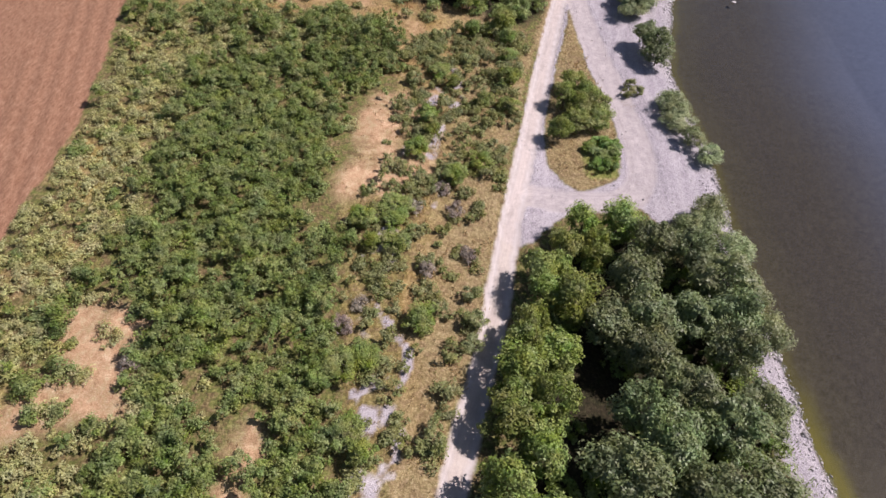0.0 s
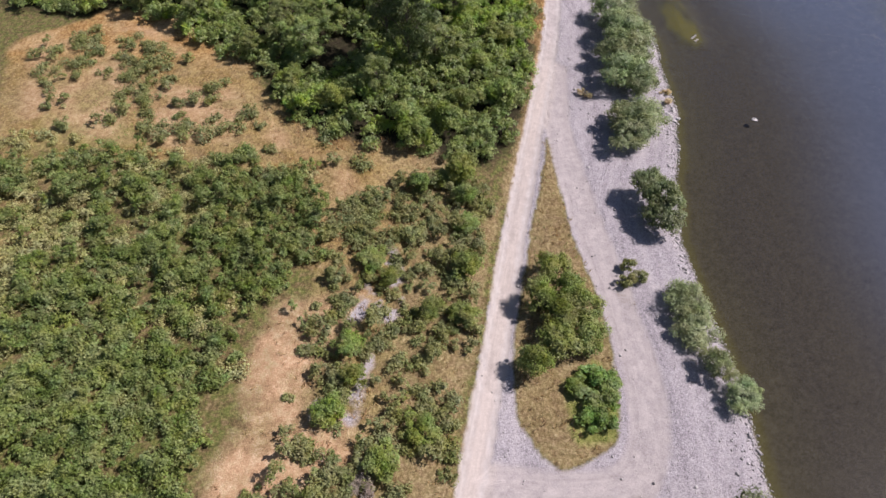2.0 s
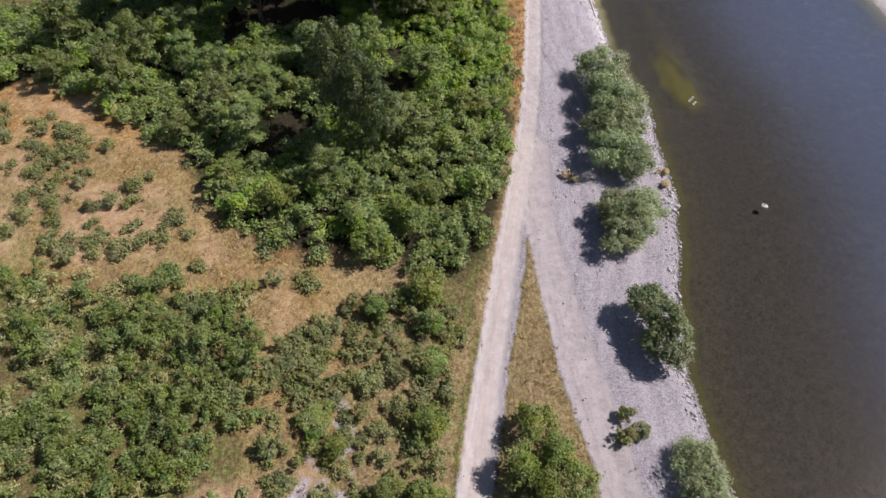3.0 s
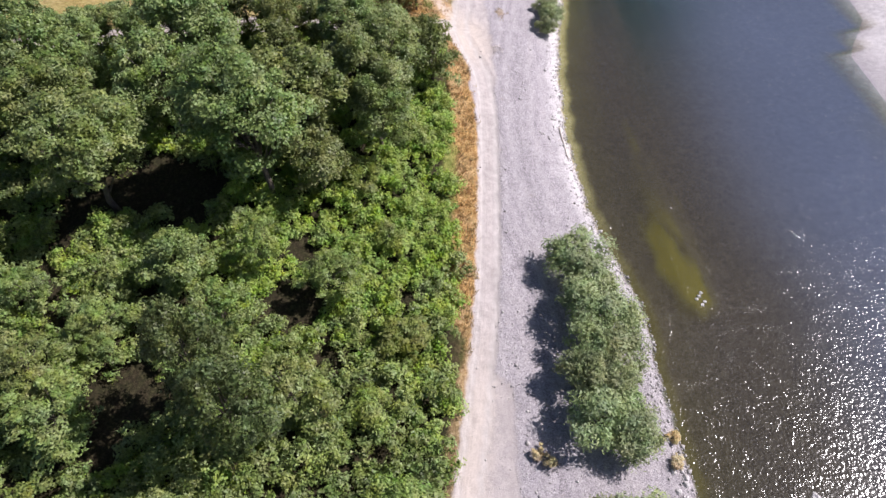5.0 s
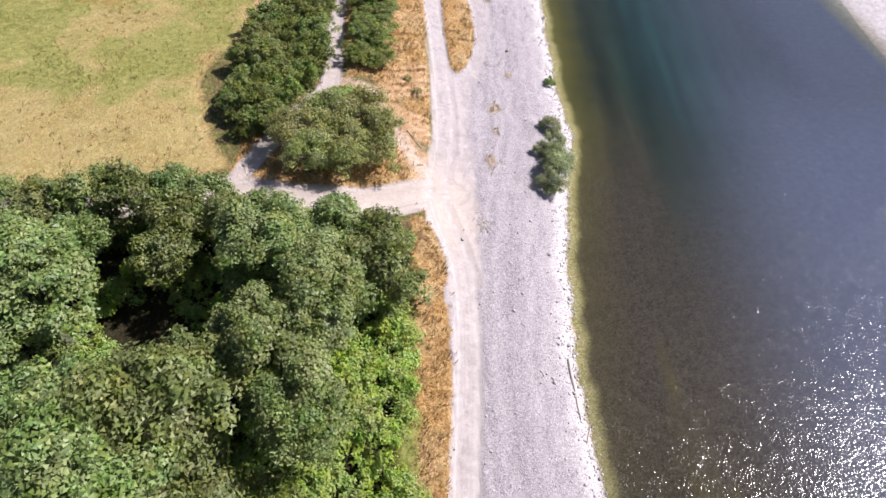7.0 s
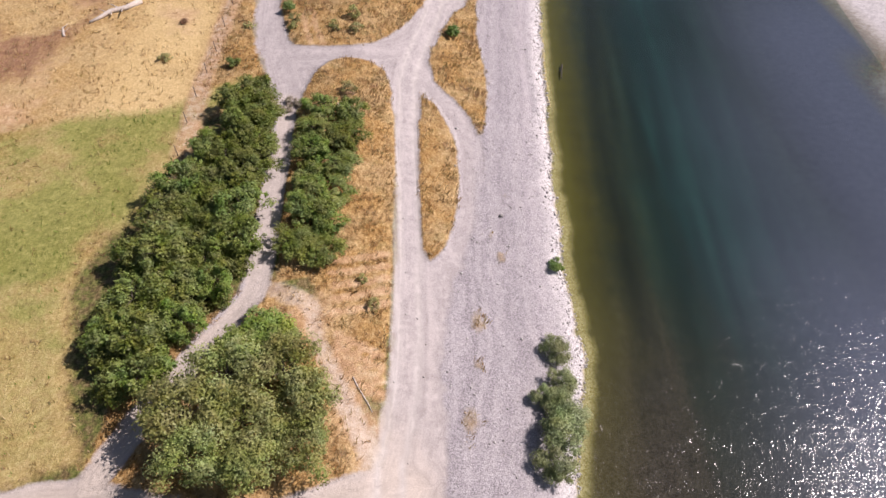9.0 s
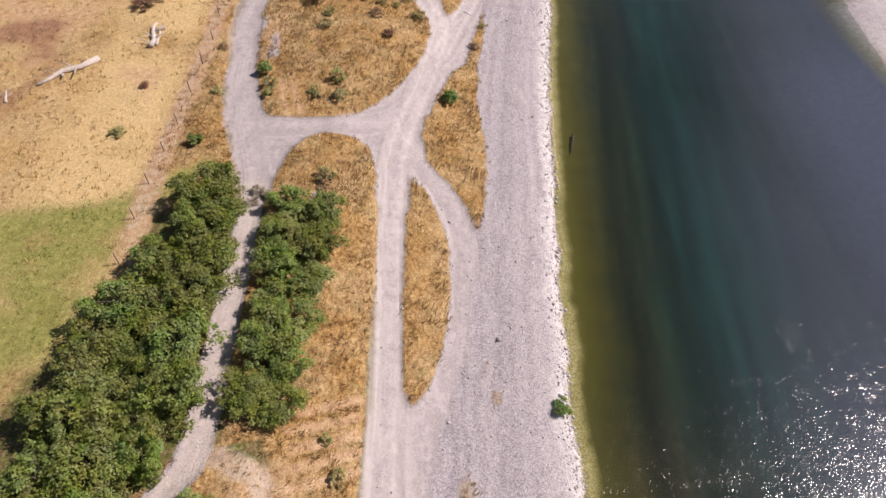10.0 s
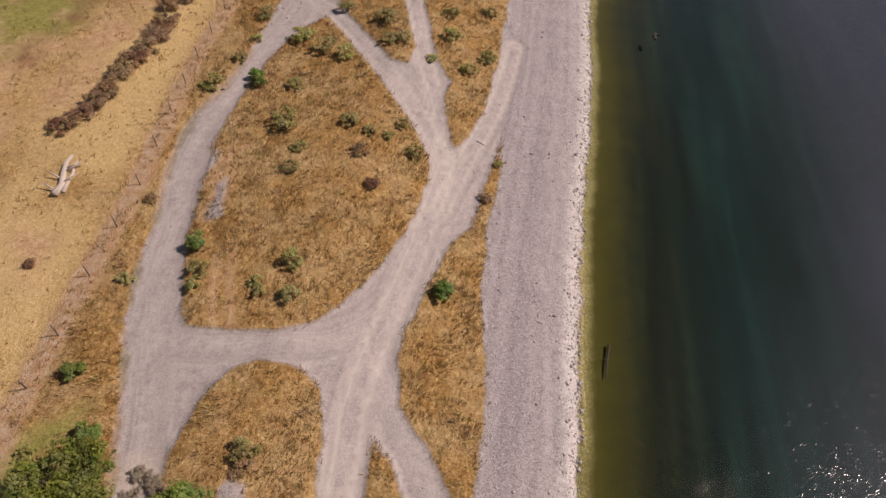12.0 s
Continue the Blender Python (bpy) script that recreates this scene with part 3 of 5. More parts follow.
    band = node(t, "ShaderNodeCombineXYZ", X=math_node(t, "MULTIPLY", at["shore"], 0.85), Y=math_node(t, "MULTIPLY", wide, 2.2), Z=math_node(t, "MULTIPLY", mid, 0.5))
    bands = node(t, "ShaderNodeTexNoise", Vector=band.outputs[0], Scale=1.0, Detail=4.0, Roughness=0.7).outputs[0]
    gravel = mixed(t, ramp(t, math_node(t, "ADD", math_node(t, "MULTIPLY", mid, 0.4), math_node(t, "MULTIPLY", bands, 0.6)), [(0.42, (0.05, 0.05, 0.05)), (0.62, (0.6, 0.6, 0.6))]), stones, silt)
    gravel = mixed(t, 1.0, gravel, ramp(t, bands, [(0.34, (0.84, 0.82, 0.83)), (0.5, (0.99, 0.98, 0.985)), (0.66, (1.12, 1.11, 1.11))]), "MULTIPLY")
    grubby = noise_of(t, pos, 1.1, 6, 0.75)
    gravel = mixed(t, ramp(t, grubby, [(0.62, (0, 0, 0)), (0.74, (0.55, 0.55, 0.55))]), gravel, mixed(t, fine, (0.22, 0.175, 0.13), (0.4, 0.34, 0.27)))
    gravel = mixed(t, math_node(t, "MULTIPLY", at["bleach"], ramp(t, mid, [(0.35, (0.45, 0.45, 0.45)), (0.6, (0.95, 0.95, 0.95))])), gravel, ramp(t, mixture, [(0.36, (0.4, 0.375, 0.375)), (0.5, (0.64, 0.61, 0.61)), (0.64, (0.82, 0.79, 0.79))]))
    col = mixed(t, ragged("gravel", 1.9), col, gravel)
    dust = ramp(t, math_node(t, "ADD", math_node(t, "MULTIPLY", fine, 0.35), math_node(t, "ADD", math_node(t, "MULTIPLY", mid, 0.4), math_node(t, "MULTIPLY", grain, 0.25))),
                [(0.34, (0.31, 0.272, 0.258)), (0.5, (0.42, 0.376, 0.361)), (0.66, (0.53, 0.484, 0.47))])
    dust = mixed(t, math_node(t, "MULTIPLY", at["loam"], 0.8), dust, mixed(t, fine, (0.46, 0.39, 0.33), (0.64, 0.56, 0.49)))
    col = mixed(t, math_node(t, "MULTIPLY", ragged("road", 1.8), math_node(t, "SUBTRACT", 0.9, math_node(t, "MULTIPLY", at["deep"], 0.38))), col, dust)
    col = mixed(t, math_node(t, "MULTIPLY", at["rut"], math_node(t, "MULTIPLY", at["road"], 0.75)), col, mixed(t, mid, (0.45, 0.413, 0.393), (0.62, 0.582, 0.562)))
    # wheel streaks that run along the tracks
    across = node(t, "ShaderNodeCombineXYZ", X=math_node(t, "MULTIPLY", at["lane"], 1.7), Y=math_node(t, "MULTIPLY", wide, 3.0), Z=math_node(t, "MULTIPLY", mid, 0.9))
    streak = node(t, "ShaderNodeTexNoise", Vector=across.outputs[0], Scale=1.0, Detail=3.0, Roughness=0.65).outputs[0]
    col = mixed(t, math_node(t, "MULTIPLY", at["road"], 0.9), col, mixed(t, 1.0, col, ramp(t, streak, [(0.36, (0.86, 0.85, 0.845)), (0.5, (0.99, 0.99, 0.99)), (0.64, (1.15, 1.15, 1.14))]), "MULTIPLY"))
    # river bed
    bed = ramp(t, math_node(t, "ADD", math_node(t, "MULTIPLY", tone, 0.5), math_node(t, "MULTIPLY", mid, 0.5)),
               [(0.3, (0.035, 0.026, 0.021)), (0.5, (0.058, 0.044, 0.036)), (0.75, (0.09, 0.072, 0.056))])
    bed = mixed(t, at["deep"], bed, ramp(t, mid, [(0.3, (0.011, 0.017, 0.009)), (0.7, (0.023, 0.031, 0.016))]))
    bed = mixed(t, at["teal"], bed, mixed(t, wide, (0.003, 0.02, 0.018), (0.007, 0.036, 0.034)))
    axes = node(t, "ShaderNodeSeparateXYZ", Vector=pos)
    flow = node(t, "ShaderNodeCombineXYZ", X=math_node(t, "SUBTRACT", axes.outputs[0], math_node(t, "MULTIPLY", axes.outputs[1], 0.135)), Y=math_node(t, "MULTIPLY", axes.outputs[1], 0.06))
    silt_lines = noise_of(t, flow.outputs[0], 0.45, 4, 0.6)
    bed = mixed(t, at["deep"], bed, mixed(t, 1.0, bed, ramp(t, silt_lines, [(0.34, (0.55, 0.6, 0.6)), (0.5, (0.95, 0.95, 0.95)), (0.66, (1.6, 1.5, 1.45))]), "MULTIPLY"))
    # blue sky sheen of the water surface, put into the bed colour
    bed = mixed(t, at["sky_sheen"], bed, mixed(t, mid, (0.09, 0.102, 0.175), (0.15, 0.165, 0.265)))
    bed = mixed(t, at["algae"], bed, mixed(t, fine, (0.088, 0.076, 0.006), (0.27, 0.22, 0.03)))
    bed = mixed(t, math_node(t, "MULTIPLY", at["bleach"], 0.75), bed, mixed(t, tone, (0.3, 0.24, 0.09), (0.66, 0.58, 0.36)))
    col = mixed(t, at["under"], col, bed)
    t.links.new(col, bsdf.inputs["Base Color"])
    bsdf.inputs["Roughness"].default_value = 0.92
    bsdf.inputs["Specular IOR Level"].default_value = 0.2
    pebble_h = math_node(t, "MULTIPLY", math_node(t, "ADD", cobble, math_node(t, "MULTIPLY", speck, 0.4)), math_node(t, "MULTIPLY", at["gravel"], math_node(t, "SUBTRACT", 1.0, math_node(t, "MULTIPLY", at["road"], 0.85))))
    h = math_node(t, "ADD", math_node(t, "MULTIPLY", comb, math_node(t, "MULTIPLY", at["dry"], 1.5)), math_node(t, "ADD", math_node(t, "MULTIPLY", pebble_h, 0.5), math_node(t, "MULTIPLY", fine, math_node(t, "SUBTRACT", 0.7, math_node(t, "MULTIPLY", at["road"], 0.5)))))
    bump = node(t, "ShaderNodeBump", Height=h, Strength=0.7, Distance=0.12)
    t.links.new(bump.outputs[0], bsdf.inputs["Normal"])
    return m


def leaf_material(name, dark, mid, light, shine=0.25, hue=0.04):
    """Foliage: each leaf its own green, with browner and paler sprays, light let through."""
    m, t, bsdf = material(name)
    geo = t.nodes.new("ShaderNodeNewGeometry")
    info = t.nodes.new("ShaderNodeObjectInfo")
    patch = noise_of(t, geo.outputs["Position"], 0.45, 3, 0.6)
    v = math_node(t, "ADD", math_node(t, "MULTIPLY", geo.outputs["Random Per Island"], 0.4), math_node(t, "MULTIPLY", patch, 0.78))
    col = ramp(t, v, [(0.2, dark), (0.55, mid), (0.95, light)])
    drift = noise_of(t, geo.outputs["Position"], 0.85, 3, 0.65)
    hs0 = node(t, "ShaderNodeHueSaturation", Color=col)
    t.links.new(math_node(t, "ADD", 0.415, math_node(t, "ADD", math_node(t, "MULTIPLY", drift, 0.16), math_node(t, "MULTIPLY", geo.outputs["Random Per Island"], 0.03))), hs0.inputs["Hue"])
    t.links.new(math_node(t, "ADD", 0.55, math_node(t, "MULTIPLY", noise_of(t, geo.outputs["Position"], 0.6, 3, 0.65), 0.9)), hs0.inputs["Saturation"])
    hs = node(t, "ShaderNodeHueSaturation", Color=hs0.outputs[0])
    t.links.new(math_node(t, "ADD", 0.5 - hue * 0.8, math_node(t, "MULTIPLY", info.outputs["Random"], hue)), hs.inputs["Hue"])
    t.links.new(math_node(t, "ADD", 0.82, math_node(t, "MULTIPLY", info.outputs["Random"], 0.36)), hs.inputs["Value"])
    t.links.new(hs.outputs[0], bsdf.inputs["Base Color"])
    bsdf.inputs["Roughness"].default_value = 0.5
    bsdf.inputs["Specular IOR Level"].default_value = shine
    glow = node(t, "ShaderNodeBsdfTranslucent", Color=mixed(t, 0.5, hs.outputs[0], light))
    mix = node(t, "ShaderNodeMixShader", Fac=0.24)
    t.links.new(bsdf.outputs[0], mix.inputs[1])
    t.links.new(glow.outputs[0], mix.inputs[2])
    t.links.new(mix.outputs[0], t.nodes["Material Output"].inputs["Surface"])
    return m


def plain_material(name, stops, scale=6.0, rough=0.85, stretch=None, bump=0.3):
    m, t, bsdf = material(name)
    coords = t.nodes.new("ShaderNodeTexCoord").outputs["Object"]
    n = noise_of(t, coords, scale, 5, 0.65, stretch)
    info = t.nodes.new("ShaderNodeNewGeometry")
    v = math_node(t, "ADD", math_node(t, "MULTIPLY", n, 0.7), math_node(t, "MULTIPLY", info.outputs["Random Per Island"], 0.3))
    t.links.new(ramp(t, v, stops), bsdf.inputs["Base Color"])
    bsdf.inputs["Roughness"].default_value = rough
    t.links.new(node(t, "ShaderNodeBump", Height=n, Strength=bump, Distance=0.03).outputs[0], bsdf.inputs["Normal"])
    return m


def water_material():
    m, t, bsdf = material("river_water")
    t.nodes.remove(bsdf)
    pos = t.nodes.new("ShaderNodeNewGeometry").outputs["Position"]
    ripple = noise_of(t, pos, 4.3, 0.5, 0.5)
    wavelet = noise_of(t, pos, 5.2, 0.5, 0.5, ((1.0, 0.85, 1.0), 15))
    chop = noise_of(t, pos, 7.4, 0.0, 0.5, ((1.0, 0.85, 1.0), 40))
    swell = noise_of(t, pos, 0.5, 1, 0.5)
    spark = ramp(t, noise_of(t, pos, 0.9, 4, 0.8), [(0.45, (0.0, 0.0, 0.0)), (0.55, (0.7, 0.7, 0.7)), (0.7, (2.6, 2.6, 2.6))])
    xyz = node(t, "ShaderNodeSeparateXYZ", Vector=pos)
    x, y = xyz.outputs[0], xyz.outputs[1]

    def along(value, *ends):
        n = node(t, "ShaderNodeMapRange", Value=value)
        n.interpolation_type = "SMOOTHSTEP"
        for k, v in enumerate(ends):
            n.inputs[k + 1].default_value = v
        return n.outputs[0]

    # a still pool, then a riffle, then smooth deep water; one breezy lane crosses the pool
    calm = along(y, 62, 98, 0.04, 1.0)
    lane = math_node(t, "SUBTRACT", math_node(t, "ADD", x, math_node(t, "MULTIPLY", y, 0.3)), 70.2)
    breeze = math_node(t, "MULTIPLY", along(math_node(t, "ABSOLUTE", lane), 0.4, 3.4, 0.55, 0.0), ramp(t, noise_of(t, pos, 0.5, 4, 0.7), [(0.4, (0.1, 0.1, 0.1)), (0.6, (1, 1, 1))]))
    calm = math_node(t, "MAXIMUM", calm, breeze)
    riffle = along(y, 94, 134, 1.0, 0.0)
    smooth = along(y, 124, 170, 1.0, 0.5)
    gust = ramp(t, noise_of(t, pos, 0.07, 3, 0.6, ((1.0, 0.35, 1.0), 12)), [(0.38, (0.75, 0.75, 0.75)), (0.62, (1.15, 1.15, 1.15))])
    rough_water = math_node(t, "MULTIPLY", math_node(t, "MULTIPLY", calm, smooth), gust)
    fine_waves = math_node(t, "ADD", math_node(t, "MULTIPLY", wavelet, 0.0078), math_node(t, "ADD", math_node(t, "MULTIPLY", math_node(t, "MULTIPLY", chop, spark), 0.023), math_node(t, "MULTIPLY", swell, 0.02)))
    h = math_node(t, "ADD", fine_waves, math_node(t, "MULTIPLY", math_node(t, "MULTIPLY", ripple, riffle), 0.045))
    bump = node(t, "ShaderNodeBump", Height=math_node(t, "MULTIPLY", h, rough_water), Strength=1.0, Distance=1.0)
    fres = node(t, "ShaderNodeFresnel", IOR=1.35, Normal=bump.outputs[0])
    clear = node(t, "ShaderNodeBsdfTransparent", Color=(0.66, 0.74, 0.7, 1))
    gloss = node(t, "ShaderNodeBsdfGlossy", Color=(1, 1, 1, 1), Roughness=0.125, Normal=bump.outputs[0])
    mix = node(t, "ShaderNodeMixShader", Fac=fres.outputs[0])
    t.links.new(clear.outputs[0], mix.inputs[1])
    t.links.new(gloss.outputs[0], mix.inputs[2])
    t.links.new(mix.outputs[0], t.nodes["Material Output"].inputs["Surface"])
    return m


EARTH = ground_material()
RIVER = water_material()
LEAF_SCRUB = leaf_material("scrub_leaves", (0.038, 0.063, 0.016), (0.158, 0.22, 0.06), (0.42, 0.47, 0.17))
LEAF_YELLOW = leaf_material("yellowing_scrub", (0.1, 0.1, 0.036), (0.31, 0.3, 0.12), (0.56, 0.51, 0.26))
LEAF_BRAMBLE = leaf_material("bramble_leaves", (0.085, 0.15, 0.026), (0.27, 0.45, 0.085), (0.5, 0.66, 0.19))
LEAF_TREE = leaf_material("tree_leaves", (0.036, 0.056, 0.016), (0.15, 0.205, 0.056), (0.4, 0.45, 0.175), 0.4)
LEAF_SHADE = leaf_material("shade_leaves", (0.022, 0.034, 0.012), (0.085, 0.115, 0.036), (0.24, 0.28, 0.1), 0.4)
LEAF_WOOD = leaf_material("dense_wood_leaves", (0.042, 0.066, 0.018), (0.175, 0.235, 0.064), (0.43, 0.5, 0.17), 0.4)
LEAF_GREY = leaf_material("grey_dead_twigs", (0.16, 0.13, 0.1), (0.34, 0.29, 0.23), (0.52, 0.46, 0.39))
PALE_STRAW = leaf_material("bleached_straw", (0.4, 0.3, 0.14), (0.68, 0.56, 0.31), (0.82, 0.73, 0.48), 0.2, 0.02)
LEAF_ALDER = leaf_material("alder_leaves", (0.05, 0.07, 0.026), (0.165, 0.21, 0.083), (0.36, 0.41, 0.2), 0.4)
LEAF_WILLOW = leaf_material("willow_leaves", (0.085, 0.115, 0.045), (0.25, 0.305, 0.135), (0.47, 0.53, 0.28), 0.35)
LEAF_HEDGE = leaf_material("hedge_leaves", (0.055, 0.08, 0.018), (0.165, 0.22, 0.052), (0.36, 0.4, 0.13))
LEAF_SHRUB = leaf_material("shrub_leaves", (0.065, 0.095, 0.021), (0.2, 0.265, 0.062), (0.44, 0.49, 0.16))
LEAF_BUSH = leaf_material("bush_leaves", (0.08, 0.095, 0.032), (0.215, 0.24, 0.085), (0.4, 0.41, 0.18))
LEAF_DULL = leaf_material("dull_olive_leaves", (0.15, 0.15, 0.052), (0.36, 0.35, 0.13), (0.56, 0.52, 0.25))
LEAF_OLIVE = leaf_material("olive_leaves", (0.085, 0.1, 0.034), (0.26, 0.29, 0.095), (0.5, 0.51, 0.21))
LEAF_BRIGHT = leaf_material("fresh_green_leaves", (0.065, 0.1, 0.025), (0.18, 0.27, 0.07), (0.37, 0.46, 0.17))
LEAF_DEAD = leaf_material("withered_leaves", (0.13, 0.075, 0.045), (0.31, 0.2, 0.12), (0.48, 0.34, 0.22))
STRAW = leaf_material("dry_straw", (0.2, 0.12, 0.045), (0.47, 0.32, 0.145), (0.74, 0.59, 0.35), 0.2, 0.02)
GRASS = leaf_material("green_grass", (0.07, 0.12, 0.016), (0.18, 0.28, 0.045), (0.36, 0.44, 0.11), 0.2, 0.02)
BARK = plain_material("bark", [(0.3, (0.05, 0.04, 0.03)), (0.55, (0.13, 0.105, 0.085)), (0.8, (0.24, 0.21, 0.18))], 8.0, 0.9, ((1, 1, 0.2), 0), 0.6)
DRIFTWOOD = plain_material("weathered_wood", [(0.25, (0.3, 0.25, 0.21)), (0.5, (0.52, 0.46, 0.41)), (0.8, (0.72, 0.67, 0.62))], 7.0, 0.85, ((1, 0.12, 1), 0), 0.6)
STONE = plain_material("river_stone", [(0.25, (0.2, 0.185, 0.18)), (0.5, (0.42, 0.4, 0.39)), (0.8, (0.68, 0.65, 0.64))], 5.0, 0.85)
DARK_WOOD = plain_material("wet_dark_wood", [(0.3, (0.015, 0.012, 0.009)), (0.7, (0.06, 0.048, 0.035))], 6.0, 0.7, ((1, 0.15, 1), 0), 0.4)
STEEL = plain_material("rusty_steel", [(0.3, (0.07, 0.055, 0.045)), (0.7, (0.2, 0.16, 0.14))], 14.0, 0.7)


# ---- meshes ----
def mesh_from(name, verts, faces, mat):
    """A mesh from arrays: verts n x 3, faces m x 3 or m x 4."""
    me = bpy.data.meshes.new(name)
    verts, faces = np.asarray(verts, np.float32), np.asarray(faces, np.int32)
    k = faces.shape[1]
    me.vertices.add(len(verts))
    me.vertices.foreach_set("co", verts.ravel())
    me.loops.add(faces.size)
    me.loops.foreach_set("vertex_index", faces.ravel())
    me.polygons.add(len(faces))
    me.polygons.foreach_set("loop_start", np.arange(0, faces.size, k, dtype=np.int32))
    me.update(calc_edges=True)
    me.materials.append(mat)
    return me


def part(name, mesh, parent, label=""):
    ob = new(name, mesh)
    ob.parent = parent
    return tagged(ob, label) if label else ob


def unit(v):
    return v / (np.linalg.norm(v, axis=-1, keepdims=True) + 1e-9)


def leaf_arrays(rng, p, n, length, width, kite=False):
    """Pointed leaves at places p facing n; kite: broader, slightly folded ones."""
    k = len(p)
    t = unit(np.cross(n, rng.normal(size=(k, 3))))
    b = np.cross(n, t)
    length = (length * rng.uniform(0.65, 1.3, k))[:, None]
    width = (width * rng.uniform(0.7, 1.25, k))[:, None]
    if not kite:
        v = np.stack([p - t * length * 0.4 + b * width * 0.5, p + t * length * 0.6, p - t * length * 0.4 - b * width * 0.5], 1)
        return v.reshape(-1, 3), np.arange(k * 3).reshape(k, 3)
    fold = n * width * 0.22
    v = np.stack([p - t * length * 0.5, p + b * width * 0.5 - t * length * 0.04 + fold, p + t * length * 0.5, p - b * width * 0.5 - t * length * 0.04 + fold], 1)
    f = np.arange(k * 4).reshape(k, 4)
    return v.reshape(-1, 3), f


def lobe_leaves(rng, centres, radii, count, length, width, flat=0.8, up=0.35, kite=False):
    """Leaves over the outsides of many overlapping lobes."""
    share = radii ** 1.7 / np.sum(radii ** 1.7)
    which = rng.choice(len(radii), count, p=share)
    d = unit(rng.normal(size=(count, 3)))
    d[:, 2] = np.where(d[:, 2] < -0.25, -d[:, 2], d[:, 2])
    depth = rng.choice([1.0, 0.8, 0.5], count, p=[0.6, 0.26, 0.14])
    r = radii[which] * depth * rng.uniform(0.78, 1.24, count)
    bulk = np.where(depth == 0.5, 1.8, 1.0)
    p = centres[which] + d * r[:, None] * np.array([1, 1, flat])
    n = unit(d * 0.75 + rng.normal(size=(count, 3)) * 0.4 + np.array([0.15, 0.05, up]))
    return leaf_arrays(rng, p, n, length * bulk, width * bulk, kite)


def crown_mesh(name, mat, seed, radius, base, top, lobes, lobe_r, count, length, width, kite=False):
    """A crown: lobes spread through an uneven egg between base and top."""
    rng = np.random.default_rng(seed)
    d = unit(rng.normal(size=(lobes, 3)))
    d[:, 2] = np.abs(d[:, 2]) * np.where(rng.random(lobes) < 0.25, -0.7, 1)
    mid, half = base + (top - base) * 0.42, (top - base) * 0.55
    reach = rng.uniform(0.45, 1.0, lobes) ** 0.6
    ang = np.arctan2(d[:, 1], d[:, 0])
    bulge = 1 + 0.2 * np.sin(ang * 2 + seed) + 0.14 * np.sin(ang * 5 + seed * 2.3)
    c = d * reach[:, None] * np.stack([radius * bulge, radius * bulge, half * np.ones(lobes)], 1)
    c[:, 2] = np.clip(c[:, 2] + mid, base * 0.8, top)
    r = lobe_r * rng.choice([0.38, 0.6, 0.9, 1.25], lobes, p=[0.3, 0.3, 0.25, 0.15]) * rng.uniform(0.85, 1.15, lobes)
    v, f = lobe_leaves(rng, c, r, count, length, width, kite=kite)
    return mesh_from(name, v, f, mat), c


def tube_arrays(points, radii, sides=6):
    """A tapered tube along points."""
    pts = np.asarray(points, float)
    v, f = [], []
    for i, (p, r) in enumerate(zip(pts, radii)):
        way = unit(pts[min(i + 1, len(pts) - 1)] - pts[max(i - 1, 0)])
        a = unit(np.cross(way, [0.31, 0.9, 0.17]))
        b = np.cross(way, a)
        for k in range(sides):
            q = 2 * math.pi * k / sides
            v.append(p + r * (a * math.cos(q) + b * math.sin(q)))
        if i:
            o = (i - 1) * sides
            f += [[o + k, o + (k + 1) % sides, o + sides + (k + 1) % sides, o + sides + k] for k in range(sides)]
    n = (len(pts) - 1) * sides
    for k in range(1, sides - 2, 2):
        f.append([0, k + 2, k + 1, k])
        f.append([n, n + k, n + k + 1, n + k + 2])
    return np.array(v), np.array(f)


def joined(pieces):
    v, f, o = [], [], 0
    for pv, pf in pieces:
        v.append(pv)
        f.append(pf + o)
        o += len(pv)
    return np.vstack(v), np.vstack(f)


def trunk_mesh(name, seed, tall, thick, centres, limbs, bark):
    """A tapered stem with limbs that reach into the crown's lobes."""
    rng = np.random.default_rng(seed + 900)
    bend = rng.normal(0, tall * 0.03, (5, 2))
    bend[0] = 0
    zs = np.linspace(-0.3, tall, 5)
    stem = np.column_stack([np.cumsum(bend, 0) * 0.6, zs])
    pieces = [tube_arrays(stem, thick * np.array([1.25, 0.95, 0.72, 0.5, 0.2]), 6)]
    for k in rng.choice(len(centres), min(limbs, len(centres)), replace=False):
        s = rng.uniform(0.25, 0.85)
        a = np.array([np.interp(s * tall, zs, stem[:, 0]), np.interp(s * tall, zs, stem[:, 1]), s * tall])
        b = centres[k] * np.array([1, 1, 1])
        m = (a + b) / 2 + np.array([0, 0, 0.12 * np.linalg.norm(b - a)]) + rng.normal(0, 0.1, 3)
        pieces.append(tube_arrays([a, m, b], thick * np.array([0.4, 0.26, 0.08]), 4))
    v, f = joined(pieces)
    return mesh_from(name, v, f, bark)


